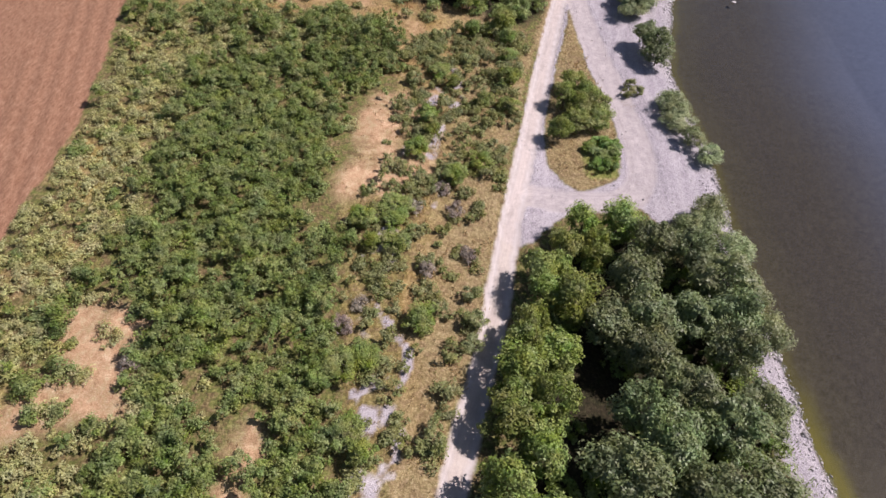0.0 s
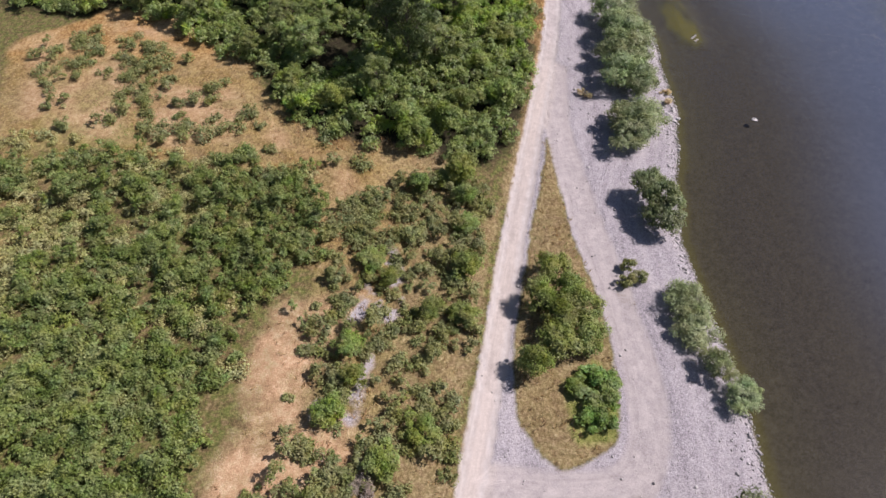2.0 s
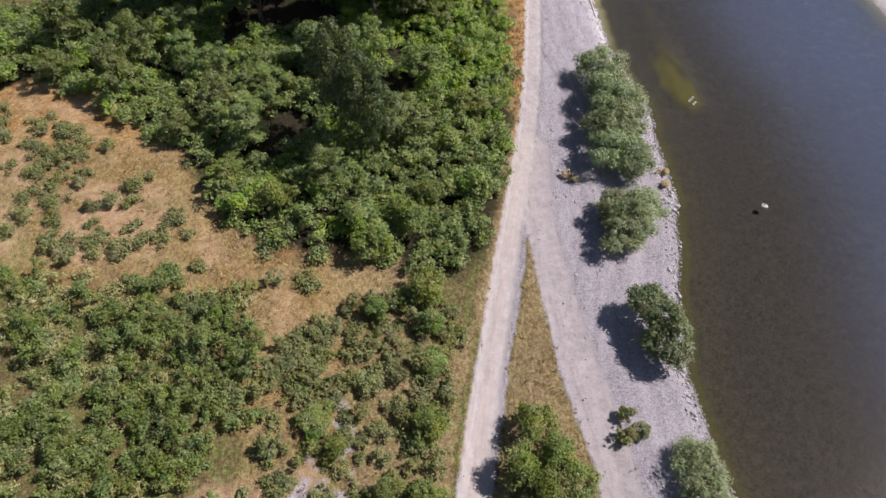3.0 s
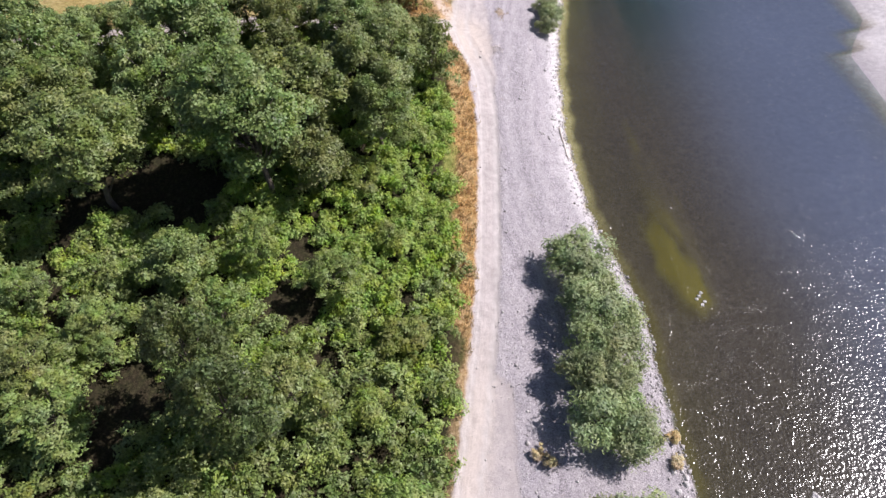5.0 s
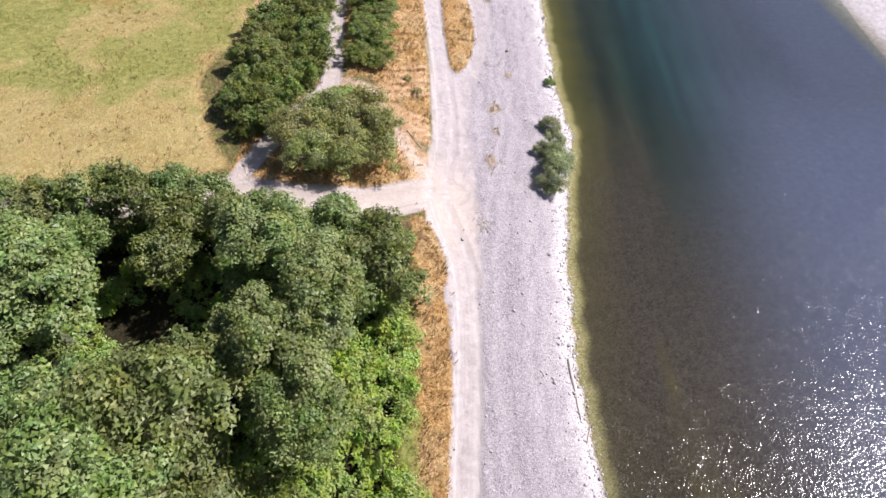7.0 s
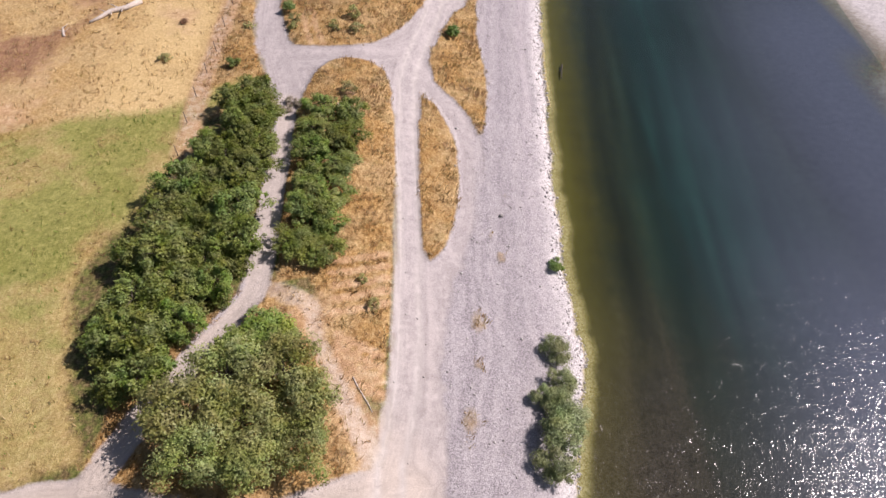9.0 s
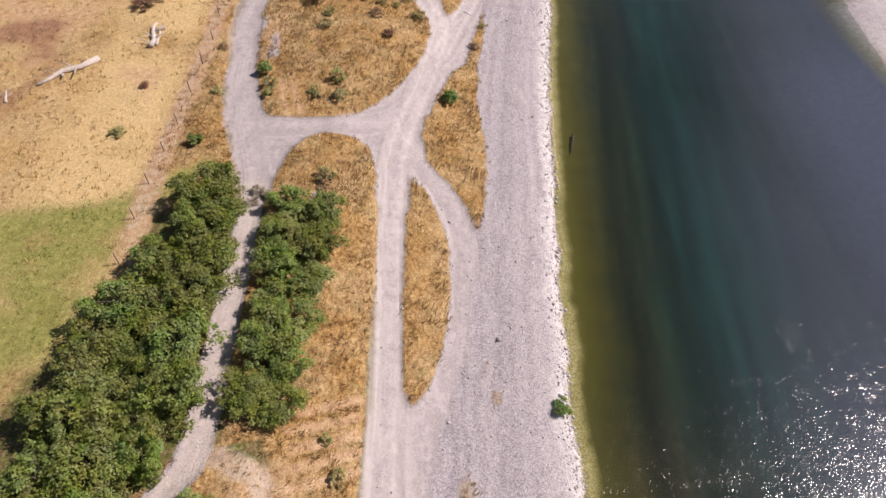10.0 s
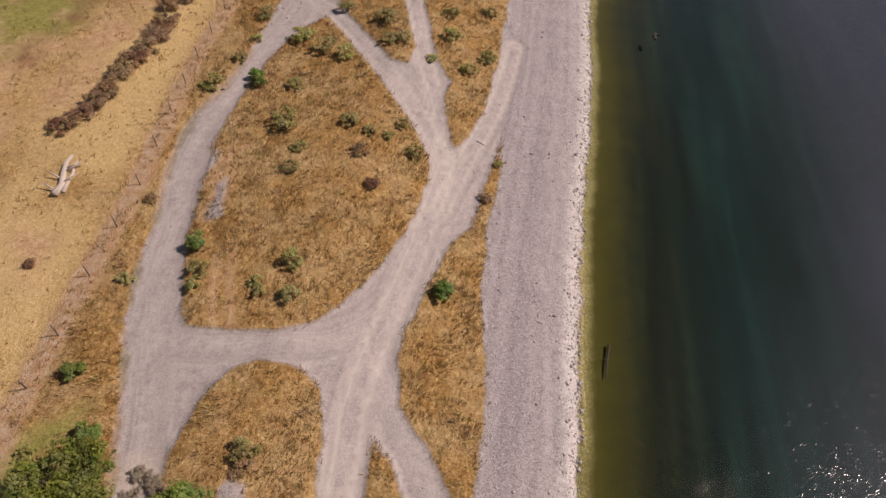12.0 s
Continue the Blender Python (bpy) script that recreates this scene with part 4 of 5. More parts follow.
class Kind:
    """One kind of woody plant with a few shapes, each a stem and a crown."""

    def __init__(self, name, mat, shapes, radius, base, top, lobes, lobe_r, count, length, width, thick, limbs, seed, kite=False):
        self.name, self.top, self.shapes = name, top, []
        for k in range(shapes):
            crown, c = crown_mesh(name + "_crown", mat, seed + k, radius, base, top, lobes, lobe_r, count, length, width, kite)
            self.shapes.append((trunk_mesh(name + "_trunk", seed + k, top * 0.72, thick, c, limbs, BARK), crown))

    def plant(self, x, y, wide, tall, label, category, group="", sink=0.05):
        ob = new(self.name)
        ob.empty_display_size = 0.3
        rnd = random.random()
        trunk, crown = self.shapes[int(rnd * 997) % len(self.shapes)]
        ob.matrix_world = Matrix.LocRotScale((x, y, ground_z(x, y) - sink), Euler((0, 0, rnd * 6.283)), (wide, wide * random.uniform(0.88, 1.12), tall / self.top))
        part("trunk", trunk, ob)
        part("crown", crown, ob)
        return tagged(ob, label, category, group)


# ---- ground ----
def lay_ground():
    names = ["ground", "ploughed_field", "meadow", "gravel_bank", "road"]
    info = {"ground": ("brown earth with leaf litter and dry grass", "ground"), "ploughed_field": ("bare reddish-brown ploughed field", "field"),
            "meadow": ("sunburnt meadow of green and yellow grass", "meadow"), "gravel_bank": ("pale grey river gravel beside the water", "gravel"),
            "road": ("pale dusty gravel track with wheel ruts", "road")}
    cen = {k: (v[:-1, :-1] + v[1:, :-1] + v[:-1, 1:] + v[1:, 1:]) / 4 for k, v in COV.items()}
    kind = np.zeros(cen["road"].shape, int)
    kind[cen["soil"] > 0.5] = 1
    cy = (GY[:-1, :-1] + GY[1:, 1:]) / 2
    kind[(cen["green"] + 0.3 * cen["dry"] > 0.3) & (cy > 136) & (cy < 176) & (GX[:-1, :-1] < 8)] = 2
    kind[cen["gravel"] > 0.5] = 3
    kind[cen["road"] > 0.5] = 4
    kind[cen["under"] > 0.5] = 0
    for _ in range(2):                   # each piece of ground one clean sheet, without crumbs
        votes = []
        for k in range(5):
            total = np.pad(kind == k, 3, mode="edge").astype(float).cumsum(0).cumsum(1)
            total = np.pad(total, ((1, 0), (1, 0)))
            votes.append(total[7:, 7:] - total[:-7, 7:] - total[7:, :-7] + total[:-7, :-7])
        kind = np.argmax(votes, 0)
    ny, nx = GX.shape
    idx = np.arange(nx * ny).reshape(ny, nx)
    quads = np.stack([idx[:-1, :-1], idx[:-1, 1:], idx[1:, 1:], idx[1:, :-1]], -1).reshape(-1, 4)
    verts = np.stack([GX, GY, GZ], -1).reshape(-1, 3)
    groups = (("gravel", "road", "dry"), ("green", "sand", "soil"), ("algae", "teal", "under"), ("rut", "deep", "sky_sheen"), ("bleach", "lane", "shore"), ("shaded_floor", "loam", "dull"))
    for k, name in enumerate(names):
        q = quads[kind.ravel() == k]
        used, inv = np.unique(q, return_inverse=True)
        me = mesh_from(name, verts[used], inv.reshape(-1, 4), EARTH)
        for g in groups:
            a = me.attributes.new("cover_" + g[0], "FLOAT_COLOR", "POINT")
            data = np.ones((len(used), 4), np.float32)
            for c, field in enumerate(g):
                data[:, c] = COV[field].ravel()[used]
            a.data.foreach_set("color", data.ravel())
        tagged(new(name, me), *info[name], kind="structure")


lay_ground()

wx = np.array([10, 24, 36, 50, 70, 100, 160, 400, 1200, 2600.0])
wy = np.array([-2600, -800, -200, 0, 40, 80, 120, 160, 200, 250, 320, 800, 2800.0])
WX, WY = np.meshgrid(wx, wy)
wi = np.arange(WX.size).reshape(WX.shape)
river = new("water", mesh_from("water", np.stack([WX, WY, WX * 0 + WATER - 0.02], -1).reshape(-1, 3),
                               np.stack([wi[:-1, :-1], wi[:-1, 1:], wi[1:, 1:], wi[1:, :-1]], -1).reshape(-1, 4), RIVER))
river.visible_shadow = False
tagged(river, "clear dark green river with sun glitter", "river", kind="structure")


# ---- thickets ----
def scattered(rng, box, gap, tries):
    """Places at least gap apart, by a grid of cells."""
    x0, y0, x1, y1 = box
    cells, out = {}, []
    for x, y in zip(rng.uniform(x0, x1, tries), rng.uniform(y0, y1, tries)):
        i, j = int(x // gap), int(y // gap)
        if any((x - a) ** 2 + (y - b) ** 2 < gap * gap for di in (-1, 0, 1) for dj in (-1, 0, 1) for a, b in cells.get((i + di, j + dj), ())):
            continue
        cells.setdefault((i, j), []).append((x, y))
        out.append((x, y))
    return np.array(out)


def thicket(name, mat, places, radius, tall, per_shrub, length, width, seed, label, category, lobes=9, fat=1.0):
    """One tangle of shrubs: each a heap of lobes clothed in leaves."""
    rng = np.random.default_rng(seed)
    cs, rs = [], []
    z = sample(GZ, places[:, 0], places[:, 1])
    swell = 1 + 0.65 * fbm(places[:, 0], places[:, 1], 6, seed + 50, 3)
    for (x, y), g, big in zip(places, z, swell):
        r, h = radius * rng.uniform(0.5, 1.5), tall * big * rng.uniform(0.4, 1.3)
        for k in range(lobes):
            a, d = rng.uniform(0, 6.283), r * rng.uniform(0.1, 0.85)
            lr = r * rng.uniform(0.18, 0.48) * fat
            cs.append((x + d * math.cos(a), y + d * math.sin(a), g + max(lr * 0.4, h * rng.uniform(0.45, 1.0) * (1 - 0.45 * (d / r) ** 2) - lr * 0.7)))
            rs.append(lr)
    v, f = lobe_leaves(rng, np.array(cs), np.array(rs), per_shrub * len(places), length, width)
    return tagged(new(name, mesh_from(name, v, f, mat)), label, category, kind="stuff")


def keep(places, score, rng):
    return places[rng.random(len(places)) < score]


rng = np.random.default_rng(7)
THICKET = [-35.5, 8, -6.2, 8, -7.4, 24, -8.6, 35, -10.4, 39, -10.6, 43, -9.8, 48, -9.2, 53, -6.5, 57.5, -4.8, 60, -4.4, 66, -6.5, 70.6, -12, 71.8, -24, 72.5, -35, 75, -38, 70, -35, 50]
p = scattered(rng, (-46, 8, 20, 133), 0.92, 40000)
px, py = p[:, 0], p[:, 1]
cov = cover(px, py)
bare = np.clip(cov["sand"] * 1.1 + cov["soil"] * 1.2 + cov["road"] * 2, 0, 1)
in_thicket = step(-0.4, 0.6, inside(THICKET, px, py))
in_forest = step(-0.2, 0.6, inside(FOREST, px, py))
yellow = step(-22.5, -28, px + 3.5 * fbm(px, py, 7, 71)) * step(80, 60, py)
yellow = np.maximum(yellow, step(0.12, 0.4, fbm(px, py, 6, 72)) * (0.35 + 0.65 * step(28, 14, py)))
yellow = np.maximum(yellow, step(56, 66, py) * step(-6, -12, px) * 0.7)
pg = scattered(rng, (-38, 8, -3, 77), 0.92, 26000)
gx_, gy_ = pg[:, 0], pg[:, 1]
cg = cover(gx_, gy_)
yg = step(-22.5, -28, gx_ + 3.5 * fbm(gx_, gy_, 7, 71)) * step(80, 60, gy_)
yg = np.maximum(yg, step(56, 66, gy_) * step(-6, -12, gx_) * 0.55)
yg = np.maximum(yg, step(0.12, 0.4, fbm(gx_, gy_, 6, 72)) * (0.35 + 0.65 * step(28, 14, gy_)))
green_p = step(-0.8, 1.7, inside(THICKET, gx_, gy_) + 1.9 * fbm(gx_, gy_, 4.5, 77)) * step(-0.75, -0.35, fbm(gx_, gy_, 5.5, 78, 3) + 0.5 * step(0, 9, inside(THICKET, gx_, gy_))) * (1 - np.clip(cg["sand"] * 1.1 + cg["soil"] * 1.2, 0, 1)) * (1 - 0.88 * yg)
thicket("scrub_thicket", LEAF_SCRUB, keep(pg, green_p, rng), 1.02, 1.85, 520, 0.175, 0.11, 3, "dense waist-high thicket of green scrub", "scrub", 11, 0.95)
yellow_p = in_thicket * (1 - bare) * yellow
thicket("yellowing_scrub", LEAF_YELLOW, keep(p, yellow_p * 0.9, rng), 0.95, 0.95, 270, 0.18, 0.1, 4, "sparse yellowing scrub among dry grass", "scrub")
bramble = in_forest * (1 - bare) * np.clip(step(-3, 6, px) * step(95, 104, py) + 0.12 + 0.25 * step(88, 100, py) + 0.6 * fbm(px, py, 8, 73), 0, 1)
hollow = np.ones(len(p))
for hx, hy, hr in ((-5.4, 90.6, 3.4), (-7.4, 87.6, 2.2), (4.3, 97.9, 2.4), (-9.2, 110.8, 4.2), (-3.6, 109.6, 3.4), (-12.4, 107.4, 2.0), (0.8, 122.4, 3.2), (-3.2, 127.8, 2.4), (7.3, 115.9, 2.0), (6.3, 102.8, 1.7)):
    hollow = hollow * step(hr * 0.75, hr * 1.05, np.hypot(px - hx, py - hy))
bramble = bramble * hollow
thicket("bramble_thicket", LEAF_BRAMBLE, keep(p, bramble, rng), 1.25, 1.9, 400, 0.23, 0.155, 5, "tall bright green bramble thicket beneath trees", "bramble")
under = in_forest * hollow * (1 - bare) * (1 - bramble) * 0.9
thicket("woodland_scrub", LEAF_WOOD, keep(p, under, rng), 1.2, 2.1, 300, 0.24, 0.15, 6, "dark green woodland undergrowth", "undergrowth")
q = scattered(rng, (2, 8, 28, 41), 1.1, 1500)
thicket("riverside_undergrowth", LEAF_HEDGE, keep(q, step(0.2, 0.8, inside(CLUMP_A, q[:, 0], q[:, 1])) * 0.85 * np.prod([step(hr * 0.7, hr, np.hypot(q[:, 0] - hx, q[:, 1] - hy)) for hx, hy, hr in ((13.2, 29.5, 2.9), (11.4, 24.6, 2.2), (10.4, 20.6, 2.8), (8.6, 16.2, 2.0))], 0), rng), 1.0, 1.6, 330, 0.24, 0.13, 8, "dark undergrowth below riverside trees", "undergrowth")
q = scattered(rng, (-40, 60, 4, 98), 1.35, 2200)
thicket("clearing_scrub", LEAF_BUSH, keep(q, step(0, 1, inside(CLEARING, q[:, 0], q[:, 1])) * step(-0.35, 0.25, fbm(q[:, 0], q[:, 1], 5, 75)) * 0.9, rng), 1.15, 1.2, 400, 0.2, 0.11, 9, "low olive scrub dotted over a dry clearing", "scrub")
q = scattered(rng, (-30, 10, 0, 58), 1.5, 3000)
patch = np.max([step(-0.6, 0.6, inside(poly, q[:, 0], q[:, 1])) for poly in SANDY[:3]], 0)
thicket("bank_scrub", LEAF_BUSH, keep(q, patch * step(-0.25, 0.3, fbm(q[:, 0], q[:, 1], 3, 76)) * 0.55, rng), 0.75, 0.9, 300, 0.17, 0.1, 14, "sparse olive scrub on bare sandy earth", "scrub")
q = scattered(rng, (-9, 8, 11, 72), 1.0, 6000)
strip = step(0.2, 1.2, inside([-7, 8, -2.6, 8, -2.2, 22, -2.5, 30, 0, 37, 4, 43, 8, 57, 12, 70, 4, 72, -5, 66, -5, 57, -7, 54, -5, 46, -9, 37, -8, 24], q[:, 0], q[:, 1]))
strip = np.maximum(strip, 0.5 * step(0.0, 0.8, inside([-3, 8, -0.8, 8, 0.2, 15, 2.6, 27, 5.2, 40, 7.6, 50, 10, 62, 4, 62, 0, 40, -3, 30], q[:, 0], q[:, 1])))
thicket("verge_scrub", LEAF_BUSH, keep(q, strip * step(-0.75, -0.05, fbm(q[:, 0], q[:, 1], 5, 74)) * 0.85 * (1 - 0.7 * cover(q[:, 0], q[:, 1])["sand"]) * (1 - 0.6 * cover(q[:, 0], q[:, 1])["gravel"]), rng), 0.85, 1.15, 300, 0.2, 0.11, 10, "patchy olive scrub on a dry roadside bank", "scrub")

q = scattered(rng, (0, 135, 21, 176), 1.0, 4000)
HEDGES = ([12.0, 174.4, 12.3, 166, 12.1, 155.5, 11.4, 151.4, 8.8, 146, 7.4, 143, 5.6, 143, 4.0, 146, 3.2, 152, 5.2, 159, 7.2, 167, 8.8, 171.6], [16, 172.2, 19.8, 172.4, 20, 168, 18.2, 163, 18.2, 157, 17.2, 154, 15.4, 153.4, 15.3, 162])
thicket("hedge_undergrowth", LEAF_HEDGE, keep(q, step(-0.2, 0.4, inside(HEDGES[0], q[:, 0], q[:, 1])), rng), 1.1, 2.5, 520, 0.2, 0.12, 12, "tangled dark green growth filling a hedge", "hedge")
thicket("hedge_undergrowth", LEAF_HEDGE, keep(q, step(-0.2, 0.4, inside(HEDGES[1], q[:, 0], q[:, 1])), rng), 1.1, 1.6, 480, 0.2, 0.12, 13, "low green growth filling a hedge", "hedge")

# ---- trees and shrubs ----
TREE = Kind("tree", LEAF_TREE, 4, 3.5, 4.0, 14.0, 85, 1.02, 13500, 0.25, 0.19, 0.24, 26, 100)
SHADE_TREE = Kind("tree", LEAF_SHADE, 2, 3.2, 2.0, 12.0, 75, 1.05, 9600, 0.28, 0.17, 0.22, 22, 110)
SMALL_TREE = Kind("tree", LEAF_TREE, 4, 2.3, 1.8, 7.5, 55, 0.85, 5000, 0.28, 0.17, 0.14, 16, 120)
DENSE_TREE = Kind("tree", LEAF_WOOD, 4, 2.5, 1.2, 7.5, 74, 0.62, 5600, 0.23, 0.135, 0.14, 16, 125)
WILLOW = Kind("willow_shrub", LEAF_WILLOW, 4, 1.75, 0.4, 3.3, 46, 0.72, 4200, 0.26, 0.095, 0.08, 12, 140)
SHRUB = Kind("shrub", LEAF_SHRUB, 4, 1.55, 0.4, 3.2, 46, 0.64, 3300, 0.22, 0.13, 0.08, 12, 160)
HEDGE = Kind("shrub", LEAF_HEDGE, 4, 1.75, 0.2, 3.0, 64, 0.5, 3300, 0.21, 0.12, 0.08, 12, 170)
OLIVE = Kind("tree", LEAF_OLIVE, 3, 2.3, 0.6, 4.0, 60, 0.8, 5200, 0.22, 0.12, 0.12, 16, 130)
ALDER = Kind("tree", LEAF_ALDER, 4, 1.9, 0.9, 5.0, 52, 0.76, 4800, 0.24, 0.15, 0.11, 14, 180)
BUSH = Kind("bush", LEAF_BUSH, 5, 0.75, 0.1, 1.15, 22, 0.25, 1000, 0.16, 0.075, 0.03, 8, 200)
DULL = Kind("bush", LEAF_DULL, 5, 0.8, 0.05, 1.1, 26, 0.22, 1100, 0.14, 0.07, 0.03, 8, 210)
BRIGHT = Kind("bush", LEAF_BRIGHT, 3, 0.65, 0.12, 1.0, 15, 0.33, 1000, 0.2, 0.1, 0.03, 8, 220)
TAN = Kind("dead_bush", PALE_STRAW, 2, 0.6, 0.1, 0.8, 14, 0.28, 900, 0.18, 0.06, 0.03, 10, 250)
GREY = Kind("dead_bush", LEAF_GREY, 3, 0.65, 0.08, 0.7, 20, 0.2, 700, 0.24, 0.035, 0.03, 14, 260)
DEAD = Kind("dead_bush", LEAF_DEAD, 3, 0.6, 0.1, 0.8, 14, 0.28, 1000, 0.18, 0.05, 0.03, 10, 240)


def rows_of(kind, numbers, wide, tall, label, category, group="", spread=0.15):
    pts = np.array(numbers, float).reshape(-1, 2)
    for x, y in pts:
        kind.plant(x, y, wide * random.uniform(1 - spread, 1 + spread), tall * random.uniform(1 - spread, 1 + spread), label, category, group)


random.seed(11)
# riverside clump beside the first stretch of road
rows_of(SHRUB, [6.4, 15.4, 4.3, 17.8, 5.5, 21.4, 7.0, 25.6, 8.8, 30.4, 13.1, 33.9, 12.2, 36.2, 4.0, 13.6, 7.8, 19.4, 9.9, 27.6, 10.2, 33.6, 8.4, 23.4, 6.2, 11.2, 15.6, 36.2, 6.2, 24, 8.0, 28.4, 4.8, 19.8, 3.4, 11.4], 1.0, 3.9,
        "leafy olive-green shrub at the edge of a dusty track", "shrub", "riverside clump")
rows_of(ALDER, [15.4, 29.7, 20.7, 33, 22.3, 29.8, 19.5, 26, 21.2, 22.6, 17.4, 20, 15.1, 23, 12.4, 25.4, 15, 16, 19, 17, 11.7, 14, 16.4, 12.6, 13.6, 18.2, 22.2, 26.4, 17.6, 33.4, 15.6, 26, 20.4, 12.4, 22, 18.6], 1.0, 4.9,
        "grey-green leafy tree on the river bank", "tree", "riverside clump")
rows_of(WILLOW, [23.4, 36.6, 24.6, 33.6, 25, 29.6, 24.6, 25.6, 24.2, 38.4, 22, 36.4], 0.85, 3.0, "grey-green willow shrub overhanging the water", "shrub", "riverside clump")
# shore shrubs
rows_of(WILLOW, [28.2, 101, 28.8, 98.2, 27.7, 95.8, 29.2, 94.6, 27.2, 92.4, 28.9, 91.2, 26.4, 89.6, 28.4, 88.6, 26.4, 86.4, 28.4, 85.6], 1.14, 3.5, "silvery-green willow shrub at the water's edge", "shrub", "shore willows")
rows_of(WILLOW, [24.8, 79.2, 26.2, 77.6, 25.1, 76.2, 27, 79.4], 1.1, 3.1, "rounded silvery willow shrub on gravel", "shrub", "shore willows")
rows_of(ALDER, [25.0, 68.4, 25.9, 66.6, 25.6, 64.8], 0.86, 3.4, "dark green shrub on the gravel shore", "shrub", "shore willows")
rows_of(WILLOW, [25.2, 56.2, 25.3, 54.6, 25.3, 53, 25.9, 49.9, 27.1, 47.6], 0.74, 2.0, "small willow shrub at the water's edge", "shrub", "shore willows")
rows_of(WILLOW, [33.9, 138.4, 34.7, 140.4, 35.3, 141.8], 0.74, 2.5, "small willow tree leaning over the water", "shrub", "shore willows")
rows_of(WILLOW, [35.1, 143.0, 34.1, 143.4, 35.5, 144.4, 35.6, 147.2], 0.52, 1.7, "young willow bush on the gravel shore", "bush", "shore bushes")
rows_of(BUSH, [21.4, 59.8, 22.1, 58.6, 20.9, 58.2], 0.95, 1.1, "dusty grey-green bush on bare gravel", "bush", "shore bushes")
# southern island
rows_of(SHRUB, [15, 58.8, 13.2, 55.8, 16.4, 54.8, 14.2, 52, 12.2, 50.2, 16.4, 52.4, 15.7, 56.8, 14.6, 54.2], 0.82, 2.4, "olive-green shrub on a grassy island between tracks", "shrub", "island shrubs")
rows_of(BRIGHT, [16.6, 49.4, 17.4, 47.4, 16.0, 47.4, 15.6, 45.6, 16.8, 45.6, 15.2, 48.6, 17.6, 48.8], 1.2, 0.9, "low bright green bush in dry grass", "bush", "island bushes")
# bank left of the road
rows_of(SHRUB, [7.8, 67.6, 7.7, 64.4, 7.4, 59.1, 4.2, 54.7, 7.1, 54.4, -0.2, 59.7, 1.3, 57.8, -1.7, 51.2, -0.9, 48.6, -2.6, 46, 3.6, 44.9, 1.2, 42.7, -4.2, 38.2, 6.6, 70, 3.6, 68.6], 0.66, 1.8,
        "rounded green shrub on a dry roadside bank", "shrub", "roadside shrubs", 0.25)
rows_of(BUSH, [4.6, 51.1, 0, 67.4, 1.7, 69.3, -0.9, 63.4, -3.1, 58, -2.4, 48.8, 5.4, 45.8, -1.9, 41.8, 0, 43.1, -0.6, 27.2, 2.1, 29.1, 2.4, 26.5, 2.4, 24.4, -2.6, 35.3, -0.5, 16.8, 3.0, 62.4, 5.2, 63.2], 1.15, 1.3,
        "small olive bush in dry roadside grass", "bush", "roadside bushes", 0.25)
rows_of(SHRUB, [-1.9, 26.1, -7, 36.2, -4.3, 36.4, -5.9, 33.7, -5.2, 15.4, -6.3, 16.9, -7.4, 21.9, -5.9, 22.9, -8.8, 20.9, -4, 33.9], 0.62, 1.7, "rounded green shrub on pale dry ground", "shrub", "roadside shrubs", 0.25)
rows_of(GREY, [-7.6, 25.4, -1.2, 31.4, 1.0, 38.6, -33, 24, -34, 25.5, 2.2, 33.4, -22, 21.6, -6.4, 27.6, -2.4, 38.4, -0.2, 41], 1.2, 0.9, "grey withered bush among dry grass", "bush", "dead bushes")
# woodland
rows_of(TREE, [0.2, 110.8, 5.2, 112.2, -3.6, 121.2, -9.8, 107.4, -15, 113, -17, 118, -21, 110, 2.6, 108.2], 1.06, 12.8,
        "tall broadleaf tree with a pale green crown", "tree", "woodland trees", 0.1)
rows_of(TREE, [10.9, 116.2, 10, 124.2, 13.6, 119.8, -5.8, 115.6, 12.4, 113.6], 0.9, 10.6, "broadleaf tree with a grey-green crown", "tree", "woodland trees", 0.08)
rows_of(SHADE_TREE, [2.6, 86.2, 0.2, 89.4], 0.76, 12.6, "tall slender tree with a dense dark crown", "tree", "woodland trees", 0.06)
rows_of(SMALL_TREE, [2.6, 125.8, 14.6, 124, 7.2, 108.4, -3.3, 99.7, 18, 124.4, 2.6, 128.8, -10.4, 127, 6.9, 128.6, 10.6, 126.4, -4, 128, 17.4, 128.2, 14.2, 129.2, -16, 126, -30, 104, -1, 131.4, 4.8, 131.4, 2, 131.8, -4, 131.6, -7, 131.4, -10, 131.2, -13.4, 131, -17, 130.4, -21, 130, -25, 129, -14, 121, -20, 119, -9, 122.6], 0.9, 6.4,
        "rounded green tree at the wood's edge", "tree", "woodland trees")
rows_of(DENSE_TREE, [-9, 88.4, 5.4, 89, -11.6, 91.6, -8.3, 95.4, -3.4, 99.6, 0.4, 95.6, -18.1, 104, -13.5, 98.4, -15, 88.6, -0.6, 81.8, -29.4, 97.6, -16.9, 99.8, -22.6, 95.6, -22, 101, 2.8, 101.4, 8, 98.6], 0.85, 4.6,
        "bushy green tree in a dense wood", "tree", "woodland trees", 0.34)
rows_of(SHRUB, [7.5, 70.6, 2.4, 77.3, 8, 80.5, 10.6, 109.5, 6, 78, -5, 79.6, 12.6, 103, 15, 115, 13, 94, 10.6, 88.6, 12.4, 82, -10, 82.6, 3.2, 74.6], 0.95, 3.2, "leafy green shrub at the wood's edge", "shrub", "woodland shrubs")
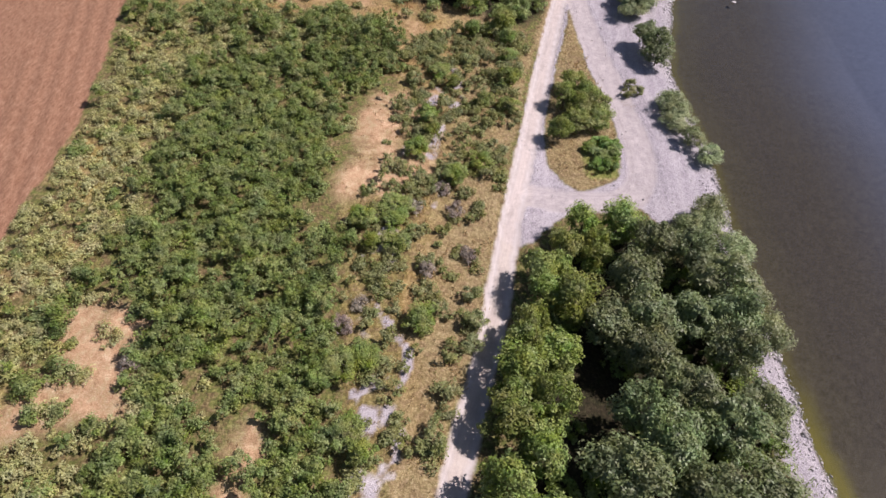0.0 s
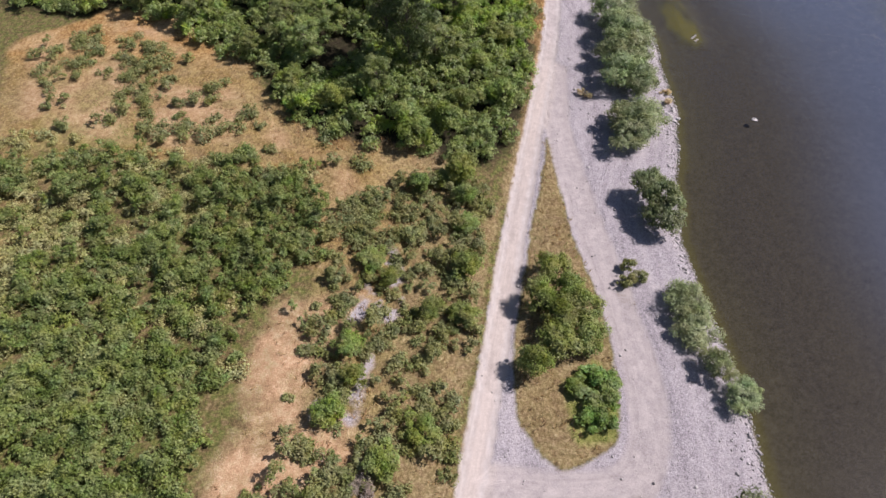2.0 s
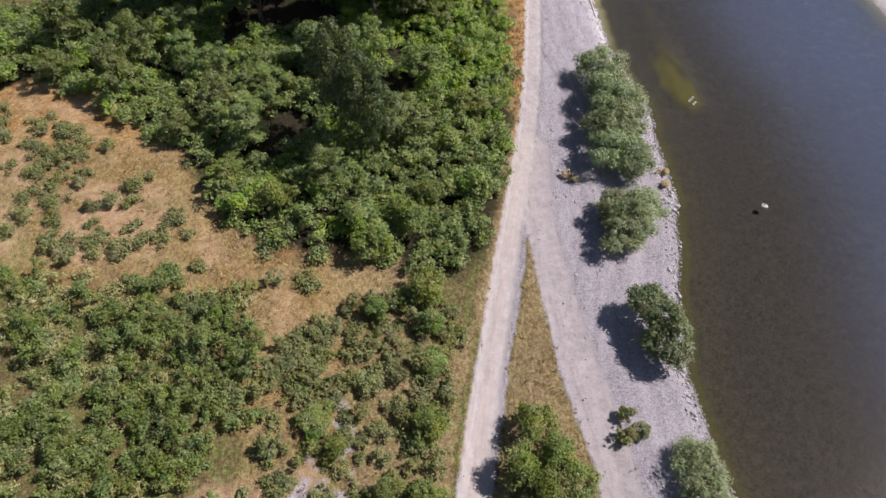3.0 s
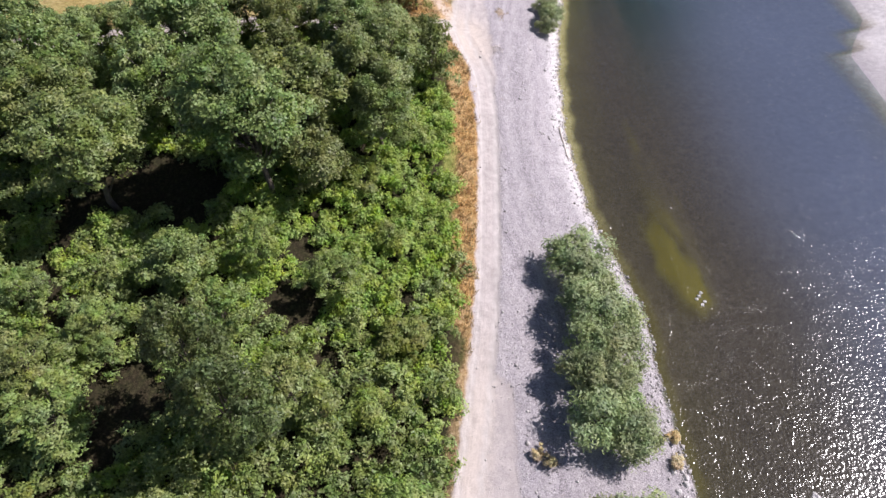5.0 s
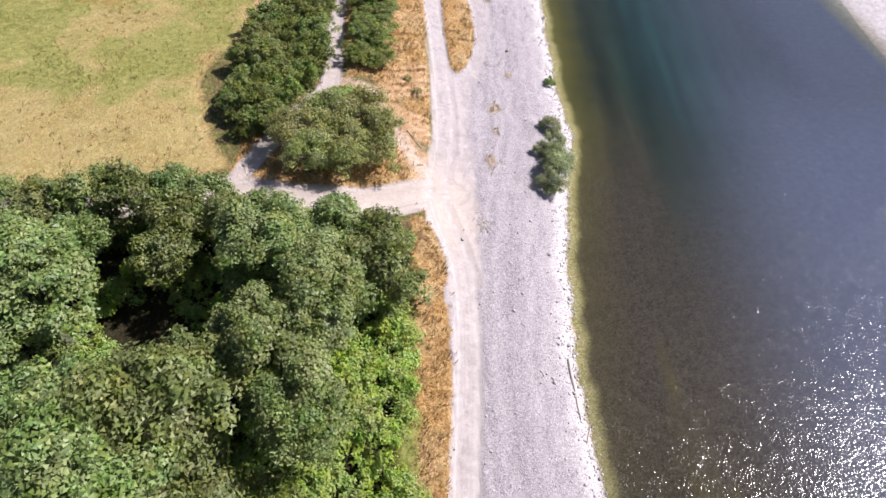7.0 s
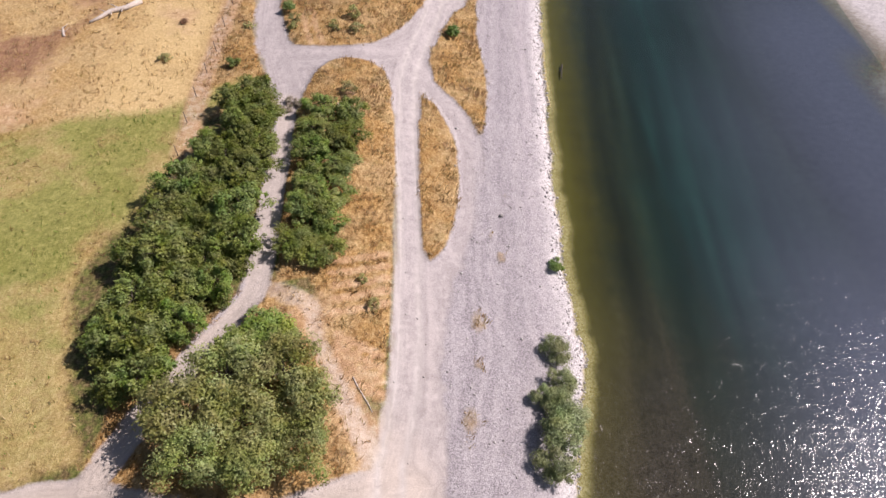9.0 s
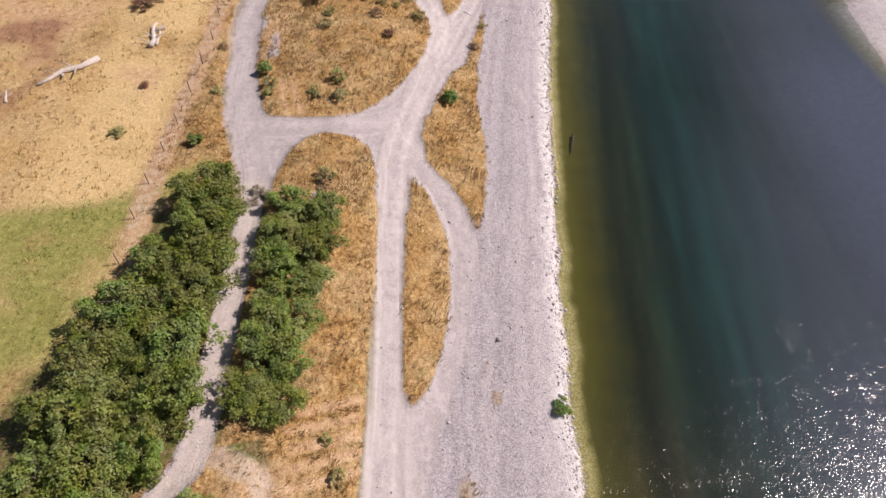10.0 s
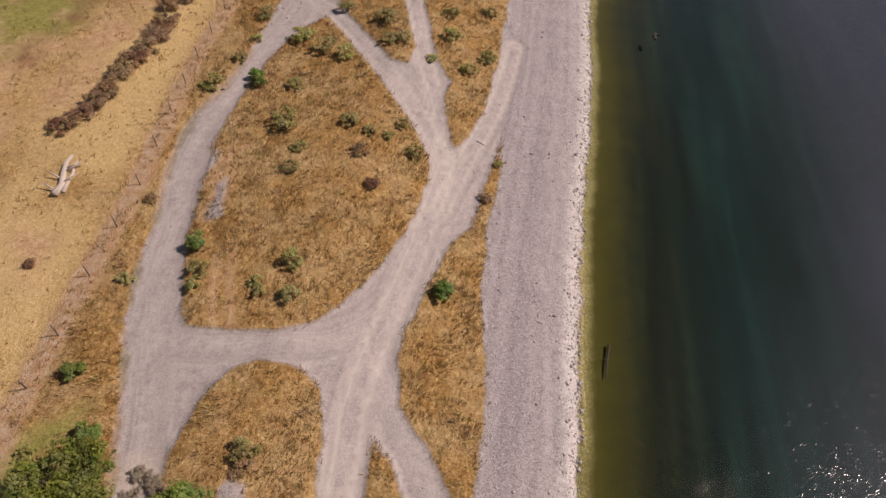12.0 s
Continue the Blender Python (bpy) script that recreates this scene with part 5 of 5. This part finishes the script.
# hedges by the narrow path
rows_of(HEDGE, [10.9, 174.6, 9.3, 173.4, 11.5, 170.6, 9.5, 169.4, 11.7, 166.8, 9.1, 165.4, 7.1, 166.6, 11.1, 162.8, 8.3, 161.4, 6.1, 162.2, 11.1, 159, 8.5, 157.6, 5.5, 158, 11.5, 155.4, 9.3, 153.8, 6.1, 154.2, 3.9, 154, 10.3, 151.4, 7.9, 150.6, 5.2, 150, 9.2, 147.6, 6.4, 146.8, 4.4, 147.4, 7.4, 144], 1.0, 3.0, "dense dark green hedge shrub beside a narrow path", "shrub", "hedge by the path", 0.24)
rows_of(HEDGE, [16.9, 172.6, 19.6, 172, 16.4, 169.4, 19.2, 168.6, 16.6, 166, 18.8, 164.6, 16.2, 162.6, 18.4, 161, 16, 159, 18.2, 157.6, 15.6, 155.4, 17.8, 154.6], 0.9, 2.0, "dense green hedge shrub beside dry grass", "shrub", "hedge by the track", 0.24)
rows_of(SHRUB, [14.3, 147.6, 12.7, 146.2, 15.6, 146], 0.9, 2.0, "low spreading green shrub beside a path", "shrub", "corner thicket")
rows_of(OLIVE, [12.8, 143.4, 16.2, 143.6, 18, 141.6, 10.8, 140.8, 14.2, 140.4, 17.6, 139, 11.4, 138, 14.8, 137.6], 0.9, 3.5, "rounded olive-green bushy tree at a track junction", "tree", "corner thicket")
# bushes in the dry grass: place and breadth of each
def bushes(kind, triples, flat, label, category, group):
    for x, y, wide in np.array(triples, float).reshape(-1, 3):
        kind.plant(x, y, wide / 1.7, flat * wide, label, category, group)


bushes(DULL, [15.1, 222.3, 2.6, 15.8, 213.5, 1.8, 15.9, 207.6, 2.9, 17.7, 204.3, 1.6, 17.4, 201.5, 1.6, 21.8, 208.4, 1.9, 23.8, 207.3, 1.5, 25.6, 207.1, 1.3, 28.1, 205.6, 1.9, 26.7, 209.1, 1.6, 17.6, 220.4, 2.6, 19.9, 219.5, 2.4],
       0.52, "dull olive bush in dry golden grass", "bush", "island bushes")
bushes(DULL, [12.8, 189.8, 1.8, 12.7, 188.4, 1.3, 17.1, 189.2, 1.2, 17.6, 188.2, 1.2, 19.4, 191.2, 2.0, 19.9, 188, 1.6, 19.2, 176.3, 1.9, 21.8, 150.3, 1.2, 20.9, 152.8, 1.0, 18.4, 101, 1.6],
       0.62, "olive-green bush in dry golden grass", "bush", "island bushes")
bushes(DULL, [7.9, 212.9, 2.6, 19, 229.2, 2.0, 23.8, 226.7, 2.9, 25.9, 223.1, 2.0, 24.4, 222.7, 1.9, 31.3, 225.7, 2.6, 33.2, 220.1, 1.9, 35.5, 223.1, 2.3, 31.2, 230.8, 2.1, 36, 232.9, 2.1, 36.2, 206.5, 1.1, 7.7, 188.8, 1.2, 10, 226.6, 2.2, 10.2, 221.7, 1.6, 9.3, 217.8, 1.8, 29.2, 221, 1.5, 6.5, 175.8, 1.3],
       0.5, "olive-green bush beside a gravel track", "bush", "trackside bushes")
bushes(DULL, [-0.1, 182.4, 1.6], 0.35, "low olive bush in a dry pasture", "bush", "trackside bushes")
bushes(BRIGHT, [12.1, 213.6, 1.8, 11.6, 214.8, 1.6, 12, 192.4, 1.9, 31.1, 190.4, 1.9, 7.4, 181.1, 1.5, 9.9, 176.9, 1.9, 37.5, 156.2, 1.5], 0.6, "fresh green bush beside a gravel track", "bush", "trackside bushes")
bushes(DEAD, [19.2, 175.3, 1.7, 24.7, 200.5, 1.9, 23.3, 204.4, 2.0, 6.9, 197, 1.4, 0.4, 189.7, 1.3, 34.8, 201.7, 1.6], 0.4, "brown half-withered bush in dry grass", "bush", "withered bushes")
rows_of(DEAD, [-0.8, 227, 0, 224, -0.1, 221, -0.4, 218.6, -0.9, 216, -1.6, 213.5, -1.7, 210.6, -2.7, 207.4, -3.4, 205.4, 0.8, 229, -0.4, 222.4, -1.2, 214.8, -2.2, 209], 1.9, 1.1, "dark brown withered bush in a pasture", "bush", "row of withered bushes", 0.2)
rows_of(GREY, [14.2, 174.4, 13.5, 174.9, 14.9, 173.8, 13.4, 173.6], 0.9, 0.5, "grey-brown withered brush beside a hedge", "bush", "dead bushes")
rows_of(TAN, [21.8, 85.2, 31.6, 85.4, 31.5, 83.6, 22.3, 84.6], 0.85, 0.6, "withered straw-yellow bush on gravel", "bush", "dead bushes")


# ---- grasses ----
def tufts(name, mat, places, blades, tall, width, seed, label, lean=0.8):
    """Blades in tufts: thin triangles that lean together."""
    rng = np.random.default_rng(seed)
    n = len(places)
    base = np.column_stack([places, sample(GZ, places[:, 0], places[:, 1]) - 0.02])
    comb = fbm(places[:, 0], places[:, 1], 4.0, seed) * 3.1
    base = np.repeat(base, blades, 0) + np.column_stack([rng.normal(0, 0.11, (n * blades, 2)), np.zeros(n * blades)])
    a = np.repeat(comb, blades) + rng.normal(0, 0.9, n * blades)
    h = tall * rng.uniform(0.5, 1.4, n * blades)
    l = lean * rng.uniform(0.3, 1.2, n * blades) * h
    tip = base + np.column_stack([np.cos(a) * l, np.sin(a) * l, h])
    s = np.column_stack([-np.sin(a), np.cos(a), rng.normal(0, 0.3, n * blades)]) * (width * rng.uniform(0.6, 1.4, n * blades))[:, None]
    v = np.stack([base - s, base + s, tip], 1).reshape(-1, 3)
    return tagged(new(name, mesh_from(name, v, np.arange(len(v)).reshape(-1, 3), mat)), label, "grass", kind="stuff")


rng = np.random.default_rng(23)
q = np.column_stack([rng.uniform(-20, 40, 170000), rng.uniform(10, 236, 170000)])
cv = cover(q[:, 0], q[:, 1])
dryness = np.maximum(cv["dry"], 0.5 * cv["sand"]) * (1 - cv["road"]) * (1 - cv["sand"] * 0.5) * (1 - cv["green"] * 0.8) * step(-0.5, 0.4, fbm(q[:, 0], q[:, 1], 1.6, 81)) * (1 - 0.6 * step(96, 84, q[:, 1])) * (1 - 0.8 * step(-1, 1, inside(MEADOW, q[:, 0], q[:, 1]))) * (1 - 0.85 * step(6, 3, q[:, 0]) * step(168, 174, q[:, 1]))
tufts("dry_grass", STRAW, keep(q, dryness, rng), 6, 0.34, 0.03, 31, "tufts of dry golden grass")
q = np.column_stack([rng.uniform(-30, 26, 60000), rng.uniform(8, 180, 60000)])
cv = cover(q[:, 0], q[:, 1])
tufts("green_grass", GRASS, keep(q, cv["green"] * (1 - cv["road"]) * (0.15 + 0.85 * step(0.05, 0.35, fbm(q[:, 0], q[:, 1], 5.5, 85) + 0.5 * step(140, 130, q[:, 1]))), rng), 4, 0.22, 0.028, 32, "tufts of fresh green grass")


# ---- stones ----
def stones(name, places, size, seed, label):
    rng = np.random.default_rng(seed)
    n = len(places)
    octa = np.array([[1, 0, 0], [0, 1, 0], [-1, 0, 0], [0, -1, 0], [0, 0, 0.8], [0, 0, -0.5]], float)
    tri = np.array([[0, 1, 4], [1, 2, 4], [2, 3, 4], [3, 0, 4], [1, 0, 5], [2, 1, 5], [3, 2, 5], [0, 3, 5]])
    z = sample(GZ, places[:, 0], places[:, 1])
    s = size * rng.lognormal(0, 0.45, n)
    v = octa[None] * s[:, None, None] * rng.uniform(0.6, 1.3, (n, 6, 1))
    a = rng.uniform(0, 6.283, n)
    ca, sa = np.cos(a)[:, None], np.sin(a)[:, None]
    v = np.stack([v[..., 0] * ca - v[..., 1] * sa, v[..., 0] * sa + v[..., 1] * ca, v[..., 2]], -1)
    v += np.column_stack([places, z + s * 0.15])[:, None, :]
    f = (tri[None] + 6 * np.arange(n)[:, None, None]).reshape(-1, 3)
    return tagged(new(name, mesh_from(name, v.reshape(-1, 3), f, STONE)), label, "stones", kind="stuff")


q = np.column_stack([rng.uniform(8, 52, 60000), rng.uniform(30, 245, 60000)])
cv = cover(q[:, 0], q[:, 1])
q = keep(q, cv["gravel"] * (1 - 0.95 * cv["road"]) * (0.25 + 0.75 * step(-0.1, 0.5, fbm(q[:, 0], q[:, 1], 5, 91))), rng)
stones("loose_stones", q[:9000], 0.055, 41, "pale cobbles strewn over river gravel")
yy = rng.uniform(10, 246, 6000)
q = np.column_stack([shore_x(yy) - np.abs(rng.normal(0, 0.7, 6000)) + 0.25, yy])
stones("shore_stones", q, 0.075, 42, "washed pale cobbles along the waterline")


# ---- fence, driftwood and other small things ----
def fence_post(x, y, lean):
    ob = new("fence_post")
    ob.matrix_world = pose(x, y, ground_z(x, y), lean, lean * 0.5, 20)
    v, f = joined([tube_arrays([(0, 0, -0.2), (0, 0, 0.6), (0, 0, 1.25)], [0.045, 0.045, 0.04], 6)])
    part("post", mesh_from("post", v, f, STEEL), ob)
    return tagged(ob, "thin rusty steel fence post in dry grass", "fence post", "pasture fence")


POSTS = [4.3, 167, 4.2, 171.7, 4.3, 175.8, 4.6, 179.9, 4.9, 183.9, 5.0, 189, 5.2, 193.9, 5.3, 198.8, 5.2, 203.6, 5.1, 208.3, 5.0, 213, 4.9, 217.7, 5.0, 222.6, 5.2, 227.6]
posts = [(POSTS[i], POSTS[i + 1]) for i in range(0, len(POSTS), 2)]
for x, y in posts:
    fence_post(x, y, random.uniform(-4, 4))
for up in (0.45, 0.8, 1.12):
    wire = [(x, y, ground_z(x, y) + up) for x, y in posts]
    v, f = tube_arrays(wire, [0.006] * len(wire), 4)
    tagged(new("fence_wire", mesh_from("fence_wire", v, f, STEEL)), "rusty fence wire strung between posts", "fence wire", "pasture fence")


def log(a, b, thick, mat, label, name="driftwood_log", stubs=3, seed=1, lift=0.0):
    """A bare log between two places on the ground, with broken limbs and a splayed root end."""
    rng = np.random.default_rng(seed)
    a3, b3 = np.array([a[0], a[1], ground_z(*a) + thick * 0.8 + lift]), np.array([b[0], b[1], ground_z(*b) + thick * 0.6 + lift])
    mids = [a3 + (b3 - a3) * k + np.append(rng.normal(0, thick * 0.5, 2), rng.normal(0, thick * 0.15)) for k in (0.3, 0.55, 0.8)]
    ob = new(name)
    ob.matrix_world = pose(*a3)
    v, f = tube_arrays(np.array([a3, *mids, b3]) - a3, thick * np.array([1.25, 1.0, 0.9, 0.75, 0.45]), 8)
    part("stem", mesh_from("stem", v, f, mat), ob)
    way = unit(b3 - a3)
    for k in range(stubs):
        s = a3 + (b3 - a3) * rng.uniform(0.0, 0.9)
        out = unit(np.cross(way, [0, 0, 1]) * rng.choice([-1, 1]) + way * 0.5 + np.array([0, 0, 0.35])) * rng.uniform(3, 7) * thick
        v, f = tube_arrays(np.array([s, s + out * 0.5, s + out]) - a3, thick * np.array([0.4, 0.28, 0.1]), 4)
        part("limb", mesh_from("limb", v, f, mat), ob)
    return tagged(ob, label, "log", "driftwood")


log((-5.4, 194.4), (-9.9, 189.8), 0.28, DRIFTWOOD, "bleached driftwood log lying in dry grass", seed=2, stubs=4)
log((-0.8, 196.8), (-1.3, 201.6), 0.27, DRIFTWOOD, "bleached splintered log lying in dry grass", seed=3, stubs=5)
log((-0.3, 197.2), (-0.7, 201.0), 0.16, DRIFTWOOD, "slender bleached trunk lying beside another log", seed=12, stubs=3)
log((-11.8, 187.0), (-12.6, 189), 0.12, DRIFTWOOD, "short bleached log in dry grass", seed=4)
log((31.5, 120.2), (31.3, 115.2), 0.09, DRIFTWOOD, "thin bleached driftwood pole by the water", seed=5)
log((31.9, 114.6), (31.3, 113.4), 0.06, DRIFTWOOD, "short driftwood branch by the water", name="driftwood_branch", seed=6)
log((44.6, 188.2), (43.9, 185.2), 0.09, DARK_WOOD, "dark waterlogged branch in shallow water", name="sunken_branch", seed=7, lift=0.22)
log((57.6, 234.6), (57.4, 233.2), 0.2, DARK_WOOD, "dark snag standing in the river", name="sunken_branch", seed=8, lift=1.6)
log((34.0, 209.5), (34.9, 209.1), 0.035, DARK_WOOD, "dark stick on gravel", name="stick", stubs=1, seed=9)
log((20.4, 144.4), (21.7, 142.0), 0.05, DRIFTWOOD, "pale dry stick beside a track", name="stick", stubs=1, seed=10)
log((-1.6, 111.6), (-2.6, 110.4), 0.13, DRIFTWOOD, "pale dead snag among tree crowns", name="dead_snag", stubs=2, seed=11, lift=7.5)


def brush_heap(x, y, seed):
    rng = np.random.default_rng(seed)
    ob = new("brush_heap")
    ob.matrix_world = pose(x, y, ground_z(x, y))
    for k in range(16):
        a, l = rng.uniform(0, 6.283), rng.uniform(0.4, 1.0)
        c = np.append(rng.normal(0, 0.4, 2), rng.uniform(0.04, 0.25))
        d = np.array([math.cos(a), math.sin(a), rng.normal(0, 0.15)]) * l
        v, f = tube_arrays([c - d, c + np.array([0, 0, 0.06]), c + d], [0.025, 0.02, 0.008], 4)
        part("twig", mesh_from("twig", v, f, DRIFTWOOD), ob)
    return tagged(ob, "small heap of dry grey branches on gravel", "branches")


brush_heap(26.6, 133.4, 3)


def rock(x, y, size, z, label, seed):
    rng = np.random.default_rng(seed)
    bm = bmesh.new()
    bmesh.ops.create_icosphere(bm, subdivisions=2, radius=size)
    for v in bm.verts:
        v.co *= 0.75 + 0.5 * noise.noise(v.co * (1.3 / size) + Vector((seed, 0, 0)))
        v.co.z *= 0.6
    me = bpy.data.meshes.new("rock")
    bm.to_mesh(me)
    bm.free()
    me.materials.append(STONE)
    ob = new("rock", me)
    ob.matrix_world = pose(x, y, z, 0, 0, rng.uniform(0, 360))
    return tagged(ob, label, "rock", "river rocks")


rock(40.2, 80.5, 0.4, WATER, "pale rock breaking the river surface", 1)
for k in range(5):
    rock(38.5 + 0.35 * math.sin(k * 2.1), 96.6 + 0.3 * k, 0.2, WATER - 0.02, "small rock on a shallow shoal", 2 + k)
for k in range(7):
    rock(31.4 + 0.5 * math.sin(k * 1.7), 80.4 + 0.45 * k, 0.3, ground_z(31.4, 80.4 + 0.45 * k) + 0.05, "grey boulder at the water's edge", 9 + k)
rock(20.5, 72.8, 0.16, ground_z(20.5, 72.8) + 0.04, "small white rock on gravel", 20)
rock(22.0, 41.2, 0.16, ground_z(22.0, 41.2) + 0.04, "small white rock on gravel", 21)
